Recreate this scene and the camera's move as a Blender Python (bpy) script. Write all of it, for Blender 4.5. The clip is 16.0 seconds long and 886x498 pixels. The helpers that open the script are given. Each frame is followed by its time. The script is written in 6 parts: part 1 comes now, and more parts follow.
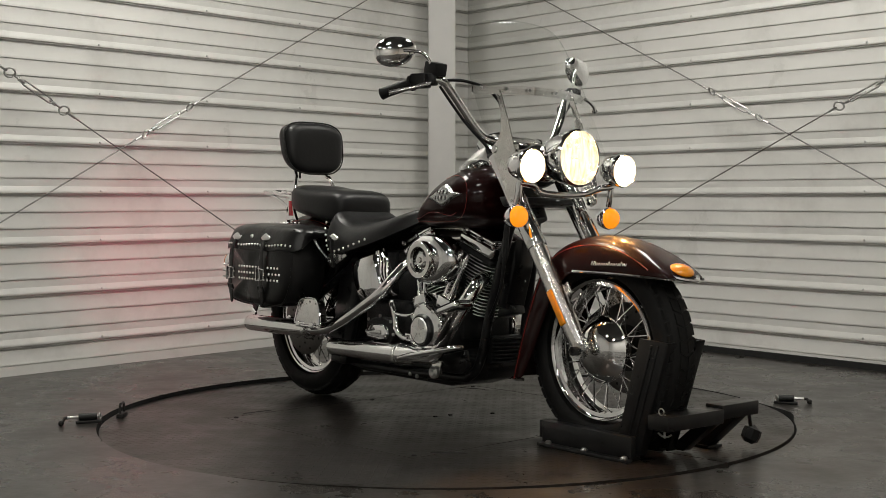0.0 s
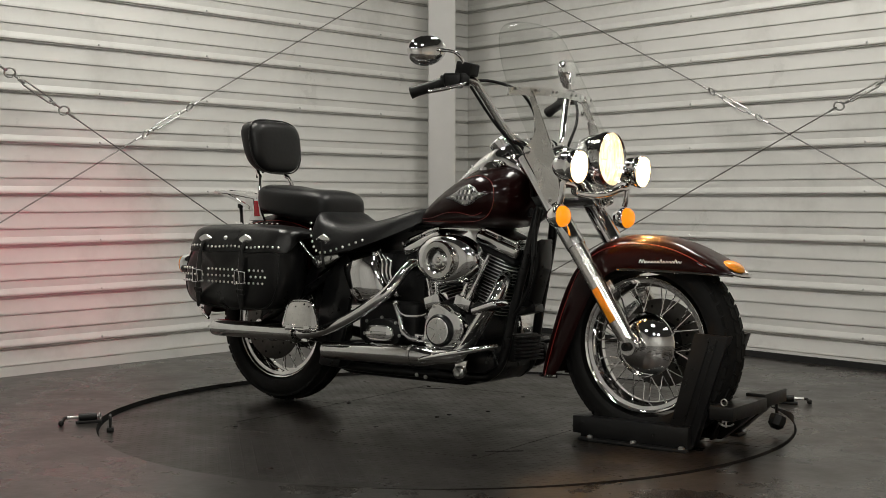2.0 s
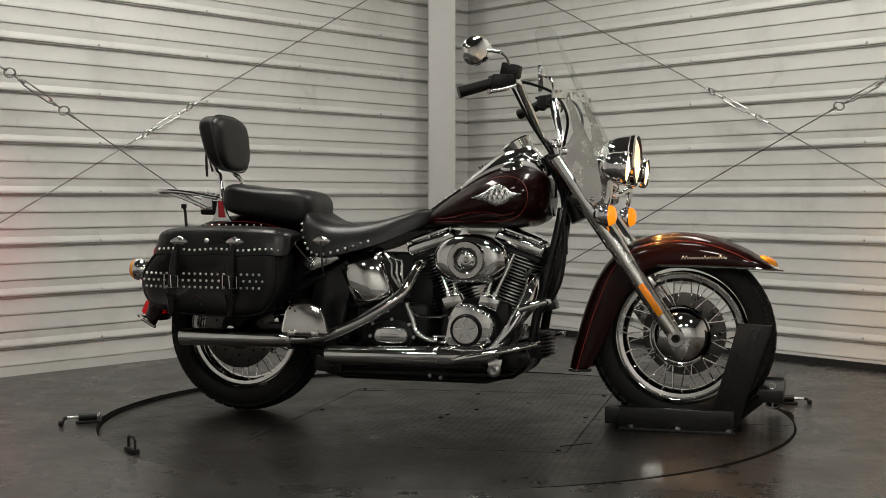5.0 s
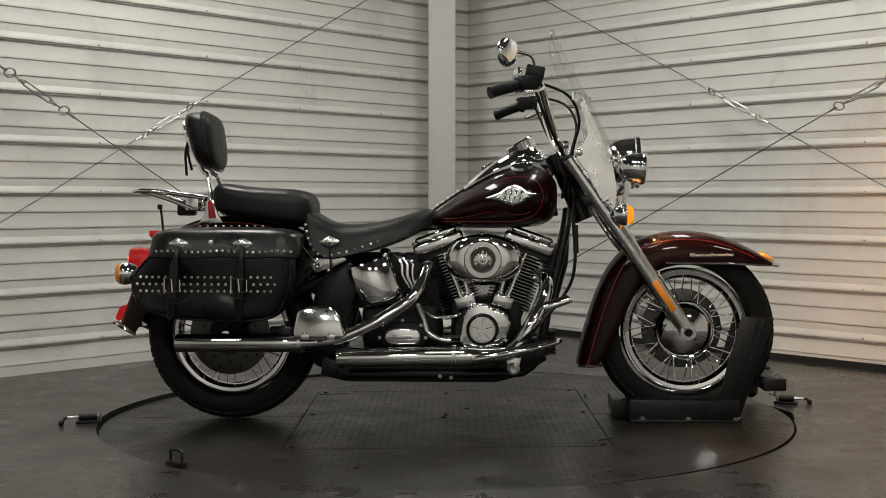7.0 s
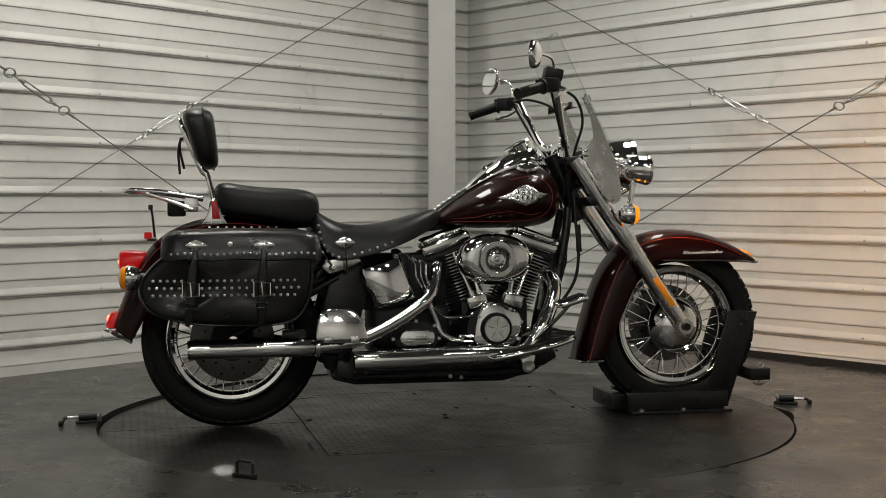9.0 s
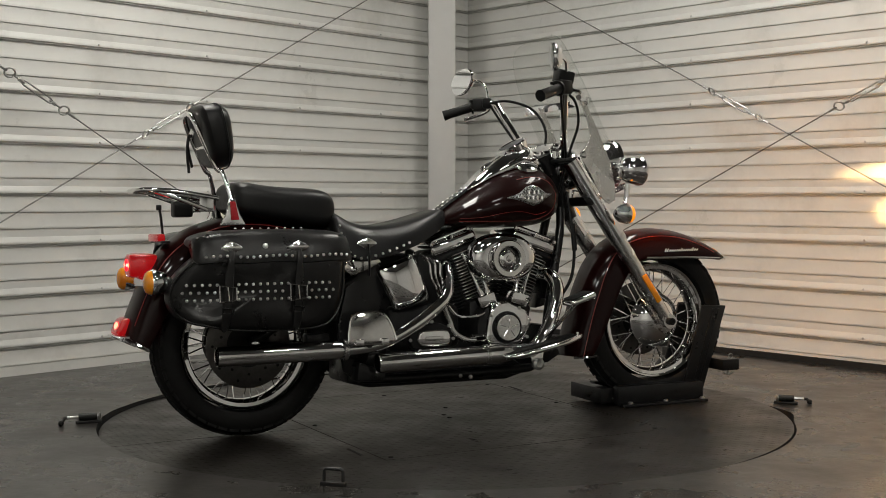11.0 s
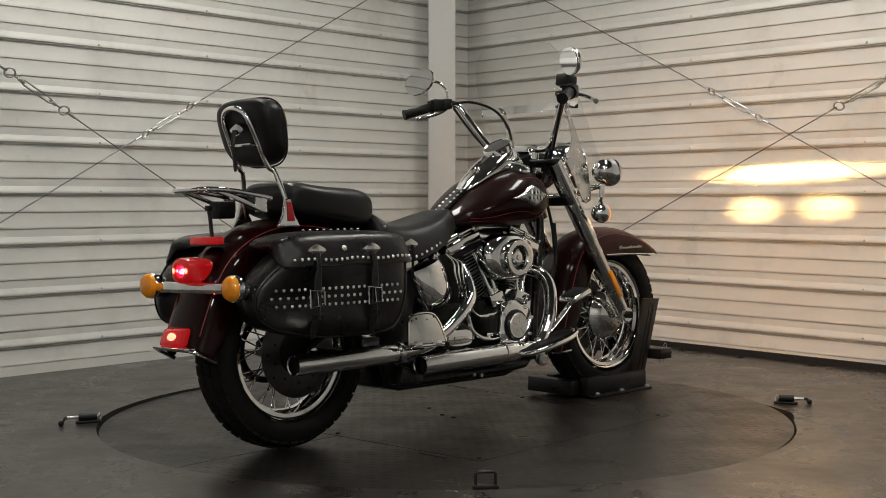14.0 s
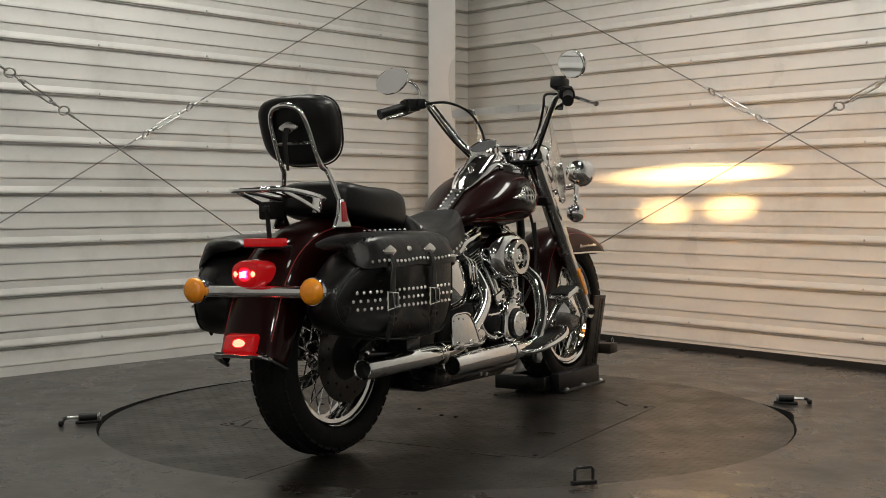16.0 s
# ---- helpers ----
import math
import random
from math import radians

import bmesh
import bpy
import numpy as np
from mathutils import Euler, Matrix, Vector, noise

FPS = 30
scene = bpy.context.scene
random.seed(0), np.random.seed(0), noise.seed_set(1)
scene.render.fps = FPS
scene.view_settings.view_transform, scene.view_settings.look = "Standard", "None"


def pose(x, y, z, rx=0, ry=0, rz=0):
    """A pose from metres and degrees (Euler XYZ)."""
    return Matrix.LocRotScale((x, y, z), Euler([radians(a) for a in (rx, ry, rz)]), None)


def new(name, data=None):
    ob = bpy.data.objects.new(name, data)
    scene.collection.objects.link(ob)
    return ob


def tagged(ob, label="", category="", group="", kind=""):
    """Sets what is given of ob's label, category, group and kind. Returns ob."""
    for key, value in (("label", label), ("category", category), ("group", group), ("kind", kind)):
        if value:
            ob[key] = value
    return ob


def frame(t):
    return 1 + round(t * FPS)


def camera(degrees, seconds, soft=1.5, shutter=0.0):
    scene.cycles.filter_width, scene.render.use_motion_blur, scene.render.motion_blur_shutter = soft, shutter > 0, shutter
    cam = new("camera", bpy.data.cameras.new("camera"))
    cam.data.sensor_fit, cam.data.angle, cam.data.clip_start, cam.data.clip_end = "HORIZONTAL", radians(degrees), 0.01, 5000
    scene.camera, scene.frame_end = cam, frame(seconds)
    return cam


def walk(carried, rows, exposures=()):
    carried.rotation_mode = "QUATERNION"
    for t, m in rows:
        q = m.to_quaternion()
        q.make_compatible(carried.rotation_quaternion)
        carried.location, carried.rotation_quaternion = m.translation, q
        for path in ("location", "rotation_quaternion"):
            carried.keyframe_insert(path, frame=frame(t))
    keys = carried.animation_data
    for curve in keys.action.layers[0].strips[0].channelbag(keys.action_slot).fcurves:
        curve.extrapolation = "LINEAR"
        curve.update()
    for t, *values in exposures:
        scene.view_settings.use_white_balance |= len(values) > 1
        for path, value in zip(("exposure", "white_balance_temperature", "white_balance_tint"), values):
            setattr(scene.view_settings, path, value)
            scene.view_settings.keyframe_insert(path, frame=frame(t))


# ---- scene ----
EYE_Y, EYE_Z = -4.8038, 0.799
cam = camera(37.43, 16.0, soft=0.75)
CAM = pose(0, EYE_Y, EYE_Z, 90 - 2.2319, 0, 0.1412)
walk(cam, [(0, CAM), (16, CAM)], exposures=[(0, 0.02), (4, 0.0), (9, -0.07), (13, -0.10), (16, -0.13)])

# ---- light: an indoor bay lit by ceiling lamps in front of the corner ----
world = bpy.data.worlds.new("world")
scene.world = world
world.use_nodes = True
world.node_tree.nodes["Background"].inputs[0].default_value = (0.9, 0.95, 1.0, 1)
world.node_tree.nodes["Background"].inputs[1].default_value = 0.02


def ceiling_lamp(x, y, sx, sy, watts, colour=(1.0, 0.97, 0.89)):
    """A flat lamp panel under the ceiling."""
    d = bpy.data.lights.new("ceiling_lamp", "AREA")
    d.shape, d.size, d.size_y, d.energy, d.color = "RECTANGLE", sx, sy, watts, colour
    ob = new("ceiling_lamp", d)
    ob.matrix_world = pose(x, y, 3.28)
    return ob


for lamp_x, lamp_w in ((-1.1, 47), (1.1, 42)):
    ceiling_lamp(lamp_x, 0.55, 0.35, 1.3, lamp_w)
for lamp_x, lamp_y, lamp_w in ((-2.2, -3.4, 20), (-0.9, -5.4, 48), (0.7, -5.4, 48), (1.9, -3.2, 22), (0.0, -2.2, 12)):
    ceiling_lamp(lamp_x, lamp_y, 0.45, 0.45, lamp_w)


# ---- materials ----
def material(name, base, rough=0.5, metal=0.0, coat=0.0, noise_scale=0.0, vary=0.0, bump=0.0, bump_scale=60.0,
             rough_vary=0.0, emit=None, emit_strength=0.0, stretch=(1, 1, 1), island=0.0, spec=None, dirt=None, dirt_scale=2.0):
    """A node material: base colour varied at two scales, relief by noise, roughness varied."""
    m = bpy.data.materials.new(name)
    m.use_nodes = True
    nt = m.node_tree
    n, l = nt.nodes, nt.links
    b = n["Principled BSDF"]
    b.inputs["Base Color"].default_value = (*base, 1)
    b.inputs["Roughness"].default_value = rough
    b.inputs["Metallic"].default_value = metal
    b.inputs["Coat Weight"].default_value = coat
    b.inputs["Coat Roughness"].default_value = 0.04
    if spec is not None:
        b.inputs["Specular IOR Level"].default_value = spec
    tc = n.new("ShaderNodeTexCoord")
    mp = n.new("ShaderNodeMapping")
    mp.inputs["Scale"].default_value = stretch
    l.new(tc.outputs["Object"], mp.inputs["Vector"])
    if vary:
        a = n.new("ShaderNodeTexNoise")
        a.inputs["Scale"].default_value = noise_scale
        a.inputs["Detail"].default_value = 8
        a.inputs["Roughness"].default_value = 0.65
        l.new(mp.outputs[0], a.inputs["Vector"])
        r = n.new("ShaderNodeMapRange")
        r.inputs["From Min"].default_value, r.inputs["From Max"].default_value = 0.3, 0.7
        r.inputs["To Min"].default_value, r.inputs["To Max"].default_value = 1 - vary, 1 + vary
        l.new(a.outputs["Fac"], r.inputs["Value"])
        mx = n.new("ShaderNodeVectorMath")
        mx.operation = "SCALE"
        mx.inputs[0].default_value = base
        l.new(r.outputs[0], mx.inputs["Scale"])
        last = mx.outputs[0]
        if dirt is not None:
            d = n.new("ShaderNodeTexNoise")
            d.inputs["Scale"].default_value = dirt_scale
            d.inputs["Detail"].default_value = 10
            d.inputs["Roughness"].default_value = 0.7
            l.new(mp.outputs[0], d.inputs["Vector"])
            cr = n.new("ShaderNodeMapRange")
            cr.inputs["From Min"].default_value, cr.inputs["From Max"].default_value = 0.52, 0.72
            l.new(d.outputs["Fac"], cr.inputs["Value"])
            mix = n.new("ShaderNodeMix")
            mix.data_type = "RGBA"
            mix.inputs[7].default_value = (*dirt, 1)
            l.new(cr.outputs[0], mix.inputs[0])
            l.new(last, mix.inputs[6])
            last = mix.outputs[2]
        l.new(last, b.inputs["Base Color"])
        if rough_vary:
            rr = n.new("ShaderNodeMapRange")
            rr.inputs["From Min"].default_value, rr.inputs["From Max"].default_value = 0.3, 0.7
            rr.inputs["To Min"].default_value = max(0.02, rough - rough_vary)
            rr.inputs["To Max"].default_value = min(1, rough + rough_vary)
            l.new(a.outputs["Fac"], rr.inputs["Value"])
            l.new(rr.outputs[0], b.inputs["Roughness"])
    if bump:
        c = n.new("ShaderNodeTexNoise")
        c.inputs["Scale"].default_value = bump_scale
        c.inputs["Detail"].default_value = 6
        l.new(mp.outputs[0], c.inputs["Vector"])
        bu = n.new("ShaderNodeBump")
        bu.inputs["Strength"].default_value = bump
        bu.inputs["Distance"].default_value = 0.004
        l.new(c.outputs["Fac"], bu.inputs["Height"])
        l.new(bu.outputs[0], b.inputs["Normal"])
    if emit is not None:
        b.inputs["Emission Color"].default_value = (*emit, 1)
        b.inputs["Emission Strength"].default_value = emit_strength
    return m


CHROME = material("chrome", (0.88, 0.88, 0.88), 0.05, 1.0, noise_scale=14, vary=0.05, rough_vary=0.03)
CHROME_SOFT = material("polished_aluminium", (0.72, 0.72, 0.71), 0.2, 1.0, noise_scale=30, vary=0.08, rough_vary=0.06, bump=0.05, bump_scale=120)
STEEL = material("fork_steel", (0.80, 0.78, 0.75), 0.24, 1.0, noise_scale=25, vary=0.08, rough_vary=0.06)
ZINC = material("zinc", (0.55, 0.55, 0.54), 0.35, 1.0, noise_scale=40, vary=0.15)
BRUSHED = material("brushed_metal", (0.74, 0.73, 0.71), 0.13, 1.0, noise_scale=60, vary=0.08)
LEATHER = material("black_leather", (0.007, 0.0068, 0.0068), 0.33, spec=0.42, noise_scale=9, vary=0.35, rough_vary=0.10, bump=0.42, bump_scale=34)
VINYL = material("black_vinyl", (0.006, 0.006, 0.0064), 0.38, spec=0.36, noise_scale=8, vary=0.3, rough_vary=0.08, bump=0.14, bump_scale=60)
PAINT = material("dark_maroon_paint", (0.010, 0.0009, 0.0008), 0.40, 0.0, coat=0.42, noise_scale=400, vary=0.25, spec=0.05)
PAINT_BLACK = material("gloss_black_paint", (0.008, 0.007, 0.007), 0.25, 0.0, coat=1.0, noise_scale=200, vary=0.2)
STRIPE = material("red_pinstripe", (0.26, 0.022, 0.016), 0.35, coat=0.5, noise_scale=80, vary=0.1)
FRAME = material("frame_black", (0.005, 0.005, 0.0053), 0.32, coat=0.25, spec=0.3, noise_scale=30, vary=0.3, rough_vary=0.08)
ENGINE = material("wrinkle_black", (0.007, 0.007, 0.0072), 0.5, spec=0.3, noise_scale=80, vary=0.3, bump=0.4, bump_scale=300)
RUBBER = material("tyre_rubber", (0.0065, 0.0064, 0.0062), 0.7, spec=0.25, noise_scale=30, vary=0.35, rough_vary=0.12, bump=0.25, bump_scale=120)
BLACK_PLASTIC = material("black_plastic", (0.006, 0.006, 0.006), 0.45, spec=0.3, noise_scale=60, vary=0.2, bump=0.1, bump_scale=200)
CHOCK = material("chock_black_steel", (0.007, 0.007, 0.0073), 0.36, spec=0.42, noise_scale=12, vary=0.4, rough_vary=0.12, bump=0.12, bump_scale=60, dirt=(0.014, 0.013, 0.012), dirt_scale=7)
AMBER = material("amber_lens", (0.95, 0.33, 0.012), 0.18, coat=0.6, noise_scale=60, vary=0.1, bump=0.3, bump_scale=220)
AMBER_LIT = material("amber_lens_lit", (0.8, 0.27, 0.01), 0.18, coat=0.6, emit=(1.0, 0.30, 0.01), emit_strength=0.9, noise_scale=40, vary=0.1)
RED_REFLECTOR = material("red_reflector", (0.42, 0.012, 0.02), 0.25, coat=0.5, noise_scale=120, vary=0.2)
RED_LIT = material("red_tail_lens_lit", (0.28, 0.005, 0.005), 0.15, coat=0.5, emit=(1.0, 0.006, 0.012), emit_strength=0.22, noise_scale=50, vary=0.15, bump=0.4, bump_scale=160)
RED_BULB = material("red_bulb_glow", (0.8, 0.1, 0.05), 0.3, emit=(1.0, 0.05, 0.03), emit_strength=16.0, noise_scale=50, vary=0.1)
RED_BEAM = material("red_lamp_filament", (0.8, 0.1, 0.05), 0.3, emit=(1.0, 0.03, 0.13), emit_strength=2800.0, noise_scale=50, vary=0.05)
FILAMENT = material("lamp_filament", (1, 0.9, 0.7), 0.5, emit=(1.0, 0.58, 0.22), emit_strength=2600000.0, noise_scale=50, vary=0.05)
SILVER = material("dull_silver", (0.86, 0.85, 0.83), 0.32, 1.0, noise_scale=90, vary=0.12, rough_vary=0.08)
FILAMENT_SMALL = material("small_lamp_filament", (1, 0.9, 0.7), 0.5, emit=(1.0, 0.58, 0.22), emit_strength=5000000.0, noise_scale=50, vary=0.05)
GLOW = material("lamp_spill_glow", (1, 0.8, 0.5), 0.5, emit=(1.0, 0.44, 0.11), emit_strength=7000.0, noise_scale=50, vary=0.05)
MIRROR = material("mirror_glass", (0.86, 0.87, 0.88), 0.01, 1.0, noise_scale=20, vary=0.02)
BADGE = material("etched_badge_metal", (0.42, 0.42, 0.41), 0.28, 1.0, noise_scale=160, vary=0.25, rough_vary=0.1, bump=0.25, bump_scale=260)
WHITE_PLASTIC = material("grey_dial", (0.05, 0.05, 0.052), 0.4, noise_scale=60, vary=0.1)
BRAKE = material("brake_steel", (0.10, 0.095, 0.09), 0.34, 1.0, noise_scale=60, vary=0.15)
WALL = material("white_painted_sheet_metal", (0.66, 0.655, 0.63), 0.34, noise_scale=3.2, vary=0.05, rough_vary=0.08, bump=0.10, bump_scale=2.2, dirt=(0.54, 0.535, 0.51), dirt_scale=2.3)
POST = material("grey_painted_steel", (0.60, 0.59, 0.575), 0.42, noise_scale=5, vary=0.04, bump=0.05, bump_scale=40)
CEIL = material("ceiling_paint", (0.07, 0.07, 0.069), 0.7, noise_scale=4, vary=0.05)
BACKWALL = material("back_wall_paint", (0.60, 0.595, 0.575), 0.6, noise_scale=3, vary=0.08)
FLOOR = material("dark_epoxy_floor", (0.0165, 0.0137, 0.0113), 0.30, spec=0.80, noise_scale=3.5, vary=0.22, rough_vary=0.12, bump=0.12, bump_scale=55, dirt=(0.027, 0.0238, 0.020), dirt_scale=2.5)
PLATE = material("worn_tread_plate", (0.0160, 0.0134, 0.0112), 0.36, 0.1, spec=0.38, noise_scale=4.5, vary=0.25, rough_vary=0.12, bump=0.1, bump_scale=60, dirt=(0.022, 0.0186, 0.0153), dirt_scale=3)
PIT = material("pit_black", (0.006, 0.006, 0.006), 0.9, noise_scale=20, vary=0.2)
CABLE = material("steel_cable", (0.22, 0.215, 0.21), 0.45, 0.8, noise_scale=200, vary=0.3)


def clear_sheet():
    m = bpy.data.materials.new("clear_acrylic")
    m.use_nodes = True
    n, l = m.node_tree.nodes, m.node_tree.links
    n.clear()
    out, mix, tr, gl = n.new("ShaderNodeOutputMaterial"), n.new("ShaderNodeMixShader"), n.new("ShaderNodeBsdfTransparent"), n.new("ShaderNodeBsdfGlossy")
    lw, fr = n.new("ShaderNodeLayerWeight"), n.new("ShaderNodeMapRange")
    lw.inputs["Blend"].default_value = 0.22
    fr.inputs["To Min"].default_value, fr.inputs["To Max"].default_value = 0.018, 0.12
    l.new(lw.outputs["Facing"], fr.inputs["Value"])
    tr.inputs["Color"].default_value = (0.965, 0.97, 0.965, 1)
    gl.inputs["Roughness"].default_value = 0.03
    l.new(fr.outputs[0], mix.inputs[0])
    l.new(tr.outputs[0], mix.inputs[1])
    l.new(gl.outputs[0], mix.inputs[2])
    l.new(mix.outputs[0], out.inputs[0])
    return m


def lit_glass(strength):
    """A clear fluted lamp glass: most light passes straight, some is spread as a glow that follows the flutes."""
    m = bpy.data.materials.new("lamp_glass")
    m.use_nodes = True
    n, l = m.node_tree.nodes, m.node_tree.links
    n.clear()
    out, add, tr, em = n.new("ShaderNodeOutputMaterial"), n.new("ShaderNodeAddShader"), n.new("ShaderNodeBsdfTransparent"), n.new("ShaderNodeEmission")
    gl, add2 = n.new("ShaderNodeBsdfGlossy"), n.new("ShaderNodeMixShader")
    tc, wv, mr = n.new("ShaderNodeTexCoord"), n.new("ShaderNodeTexNoise"), n.new("ShaderNodeMapRange")
    mp = n.new("ShaderNodeMapping")
    mp.inputs["Scale"].default_value = (10, 90, 16)
    wv.inputs["Scale"].default_value = 1.0
    mr.inputs["From Min"].default_value, mr.inputs["From Max"].default_value = 0.3, 0.7
    mr.inputs["To Min"].default_value, mr.inputs["To Max"].default_value = 0.35 * strength, 1.7 * strength
    l.new(tc.outputs["Object"], mp.inputs["Vector"])
    l.new(mp.outputs[0], wv.inputs["Vector"])
    l.new(wv.outputs["Fac"], mr.inputs["Value"])
    l.new(mr.outputs[0], em.inputs["Strength"])
    tr.inputs["Color"].default_value = (0.85, 0.85, 0.83, 1)
    gl.inputs["Roughness"].default_value = 0.05
    em.inputs["Color"].default_value = (1.0, 0.76, 0.42, 1)
    add2.inputs[0].default_value = 0.06
    l.new(tr.outputs[0], add2.inputs[1])
    l.new(gl.outputs[0], add2.inputs[2])
    l.new(add2.outputs[0], add.inputs[0])
    l.new(em.outputs[0], add.inputs[1])
    l.new(add.outputs[0], out.inputs[0])
    return m


ACRYLIC = clear_sheet()
LAMP_GLASS, LAMP_GLASS_SMALL = lit_glass(0.95), lit_glass(2.2)


# ---- mesh builders ----
def V(*a):
    return Vector(a)


def finish(bm, name, mat, angle=38, flip=True):
    if flip:
        bmesh.ops.recalc_face_normals(bm, faces=bm.faces)
    me = bpy.data.meshes.new(name)
    bm.to_mesh(me)
    bm.free()
    me.shade_smooth()
    me.set_sharp_from_angle(angle=radians(angle))
    me.materials.append(mat)
    return me


STEER = Matrix.Translation((0.5, 0, 0)) @ Matrix.Rotation(radians(-1.0), 4, "Z") @ Matrix.Translation((-0.5, 0, 0))
state = {"turn": None}


def part(name, bm, mat, parent, label="", angle=38, sub=0, solid=0.0):
    if state["turn"] is not None:
        bm.transform(state["turn"])
    ob = new(name, finish(bm, name, mat, angle))
    ob.parent = parent
    if solid:
        md = ob.modifiers.new("thickness", "SOLIDIFY")
        md.thickness, md.offset = solid, 0
    if sub:
        md = ob.modifiers.new("smooth", "SUBSURF")
        md.levels = md.render_levels = sub
    if label:
        tagged(ob, label)
    return ob


def ring_frame(d):
    d = d.normalized()
    a = Vector((0, 0, 1)) if abs(d.z) < 0.9 else Vector((1, 0, 0))
    u = d.cross(a).normalized()
    return u, d.cross(u).normalized()


def skin(bm, rings, closed=True, caps=True, loop=False):
    """Join rings of points with quads."""
    vs = [[bm.verts.new(p) for p in r] for r in rings]
    k = len(rings[0])
    for i in range(len(vs) - (0 if loop else 1)):
        a, b = vs[i], vs[(i + 1) % len(vs)]
        for j in range(k if closed else k - 1):
            bm.faces.new((a[j], a[(j + 1) % k], b[(j + 1) % k], b[j]))
    if caps and closed and not loop:
        bm.faces.new(vs[0][::-1])
        bm.faces.new(vs[-1])
    return vs


def smooth_path(pts, steps=6):
    """A rounded line through the points (Catmull-Rom)."""
    p = [Vector(q) for q in pts]
    if len(p) < 3:
        return p
    out = []
    for i in range(len(p) - 1):
        a, b, c, d = p[max(i - 1, 0)], p[i], p[i + 1], p[min(i + 2, len(p) - 1)]
        for s in range(steps):
            t = s / steps
            out.append(0.5 * (2 * b + (c - a) * t + (2 * a - 5 * b + 4 * c - d) * t * t + (3 * b - a - 3 * c + d) * t ** 3))
    out.append(p[-1])
    return out


def tube(pts, r, seg=12, bm=None, smooth=True, closed=False, flat=1.0):
    bm = bm or bmesh.new()
    p = smooth_path(pts) if smooth else [Vector(q) for q in pts]
    n = len(p)
    rad = r if callable(r) else (lambda f: r)
    rings, u = [], None
    for i, c in enumerate(p):
        if closed:
            d = p[(i + 1) % n] - p[i - 1]
        else:
            d = p[min(i + 1, n - 1)] - p[max(i - 1, 0)]
        d.normalize()
        if u is None:
            u, _ = ring_frame(d)
        u = (u - d * u.dot(d)).normalized()
        w = d.cross(u)
        q = rad(i / (n - 1))
        rings.append([c + q * (math.cos(a) * u + flat * math.sin(a) * w) for a in (2 * math.pi * k / seg for k in range(seg))])
    skin(bm, rings, loop=closed)
    return bm


def lathe(profile, centre, axis, seg=32, bm=None, closed_profile=False):
    """Turn (radius, along) pairs round an axis through the centre."""
    bm = bm or bmesh.new()
    axis = Vector(axis).normalized()
    u, w = ring_frame(axis)
    c = Vector(centre)
    rings = [[c + axis * h + max(r, 1e-4) * (math.cos(a) * u + math.sin(a) * w) for a in (2 * math.pi * k / seg for k in range(seg))] for r, h in profile]
    skin(bm, rings, caps=not closed_profile, loop=closed_profile)
    return bm


def block(lo, hi, bevel=0.003, bm=None, m=None, seg=2):
    """A box with rounded edges."""
    own = bmesh.new()
    bmesh.ops.create_cube(own, size=1)
    lo, hi = Vector(lo), Vector(hi)
    own.transform(Matrix.Translation((lo + hi) / 2) @ Matrix.Diagonal((*(hi - lo), 1)))
    if bevel:
        bmesh.ops.bevel(own, geom=own.edges[:], offset=bevel, segments=seg, affect="EDGES", profile=0.5)
    if m is not None:
        own.transform(m)
    if bm is None:
        return own
    me = bpy.data.meshes.new("tmp")
    own.to_mesh(me)
    own.free()
    bm.from_mesh(me)
    bpy.data.meshes.remove(me)
    return bm


def slab(outline, y0, y1, bevel=0.004, seg=2):
    """An outline of (x, z) made solid between two y."""
    bm = bmesh.new()
    n = len(outline)
    a = [bm.verts.new((x, y0, z)) for x, z in outline]
    b = [bm.verts.new((x, y1, z)) for x, z in outline]
    bm.faces.new(a)
    bm.faces.new(b[::-1])
    for i in range(n):
        bm.faces.new((a[i], b[i], b[(i + 1) % n], a[(i + 1) % n]))
    bmesh.ops.recalc_face_normals(bm, faces=bm.faces)
    if bevel:
        bmesh.ops.bevel(bm, geom=bm.edges[:], offset=bevel, segments=seg, affect="EDGES", profile=0.5)
    return bm


def ball(c, r, seg=16, bm=None, m=None):
    bm = bm or bmesh.new()
    mm = Matrix.Translation(c) @ Matrix.Diagonal((r[0], r[1], r[2], 1))
    if m is not None:
        mm = m @ mm
    bmesh.ops.create_uvsphere(bm, u_segments=seg, v_segments=max(8, seg // 2), radius=1, matrix=mm)
    return bm


def thing(name, label, category, group=""):
    return tagged(new(name), label, category, group)


def flipped(pts, s):
    return [(x, s * y, z) for x, y, z in pts]


# ---- the place ----
CORNER = V(0.135, 3.4916, 0)
LEFT_DIR, RIGHT_DIR = V(-0.6488, -0.7610, 0), V(0.6408, -0.7677, 0)
LEFT_IN, RIGHT_IN = V(0.7610, -0.6488, 0), V(-0.7677, -0.6408, 0)
ROOM_H, WALL_LEN, RIB = 3.4, 6.6, 0.2300
FLOOR_R, DISC_R = 1.250, 1.242
A_END, B_END = CORNER + LEFT_DIR * WALL_LEN, CORNER + RIGHT_DIR * WALL_LEN
BACK_Y = -7.2


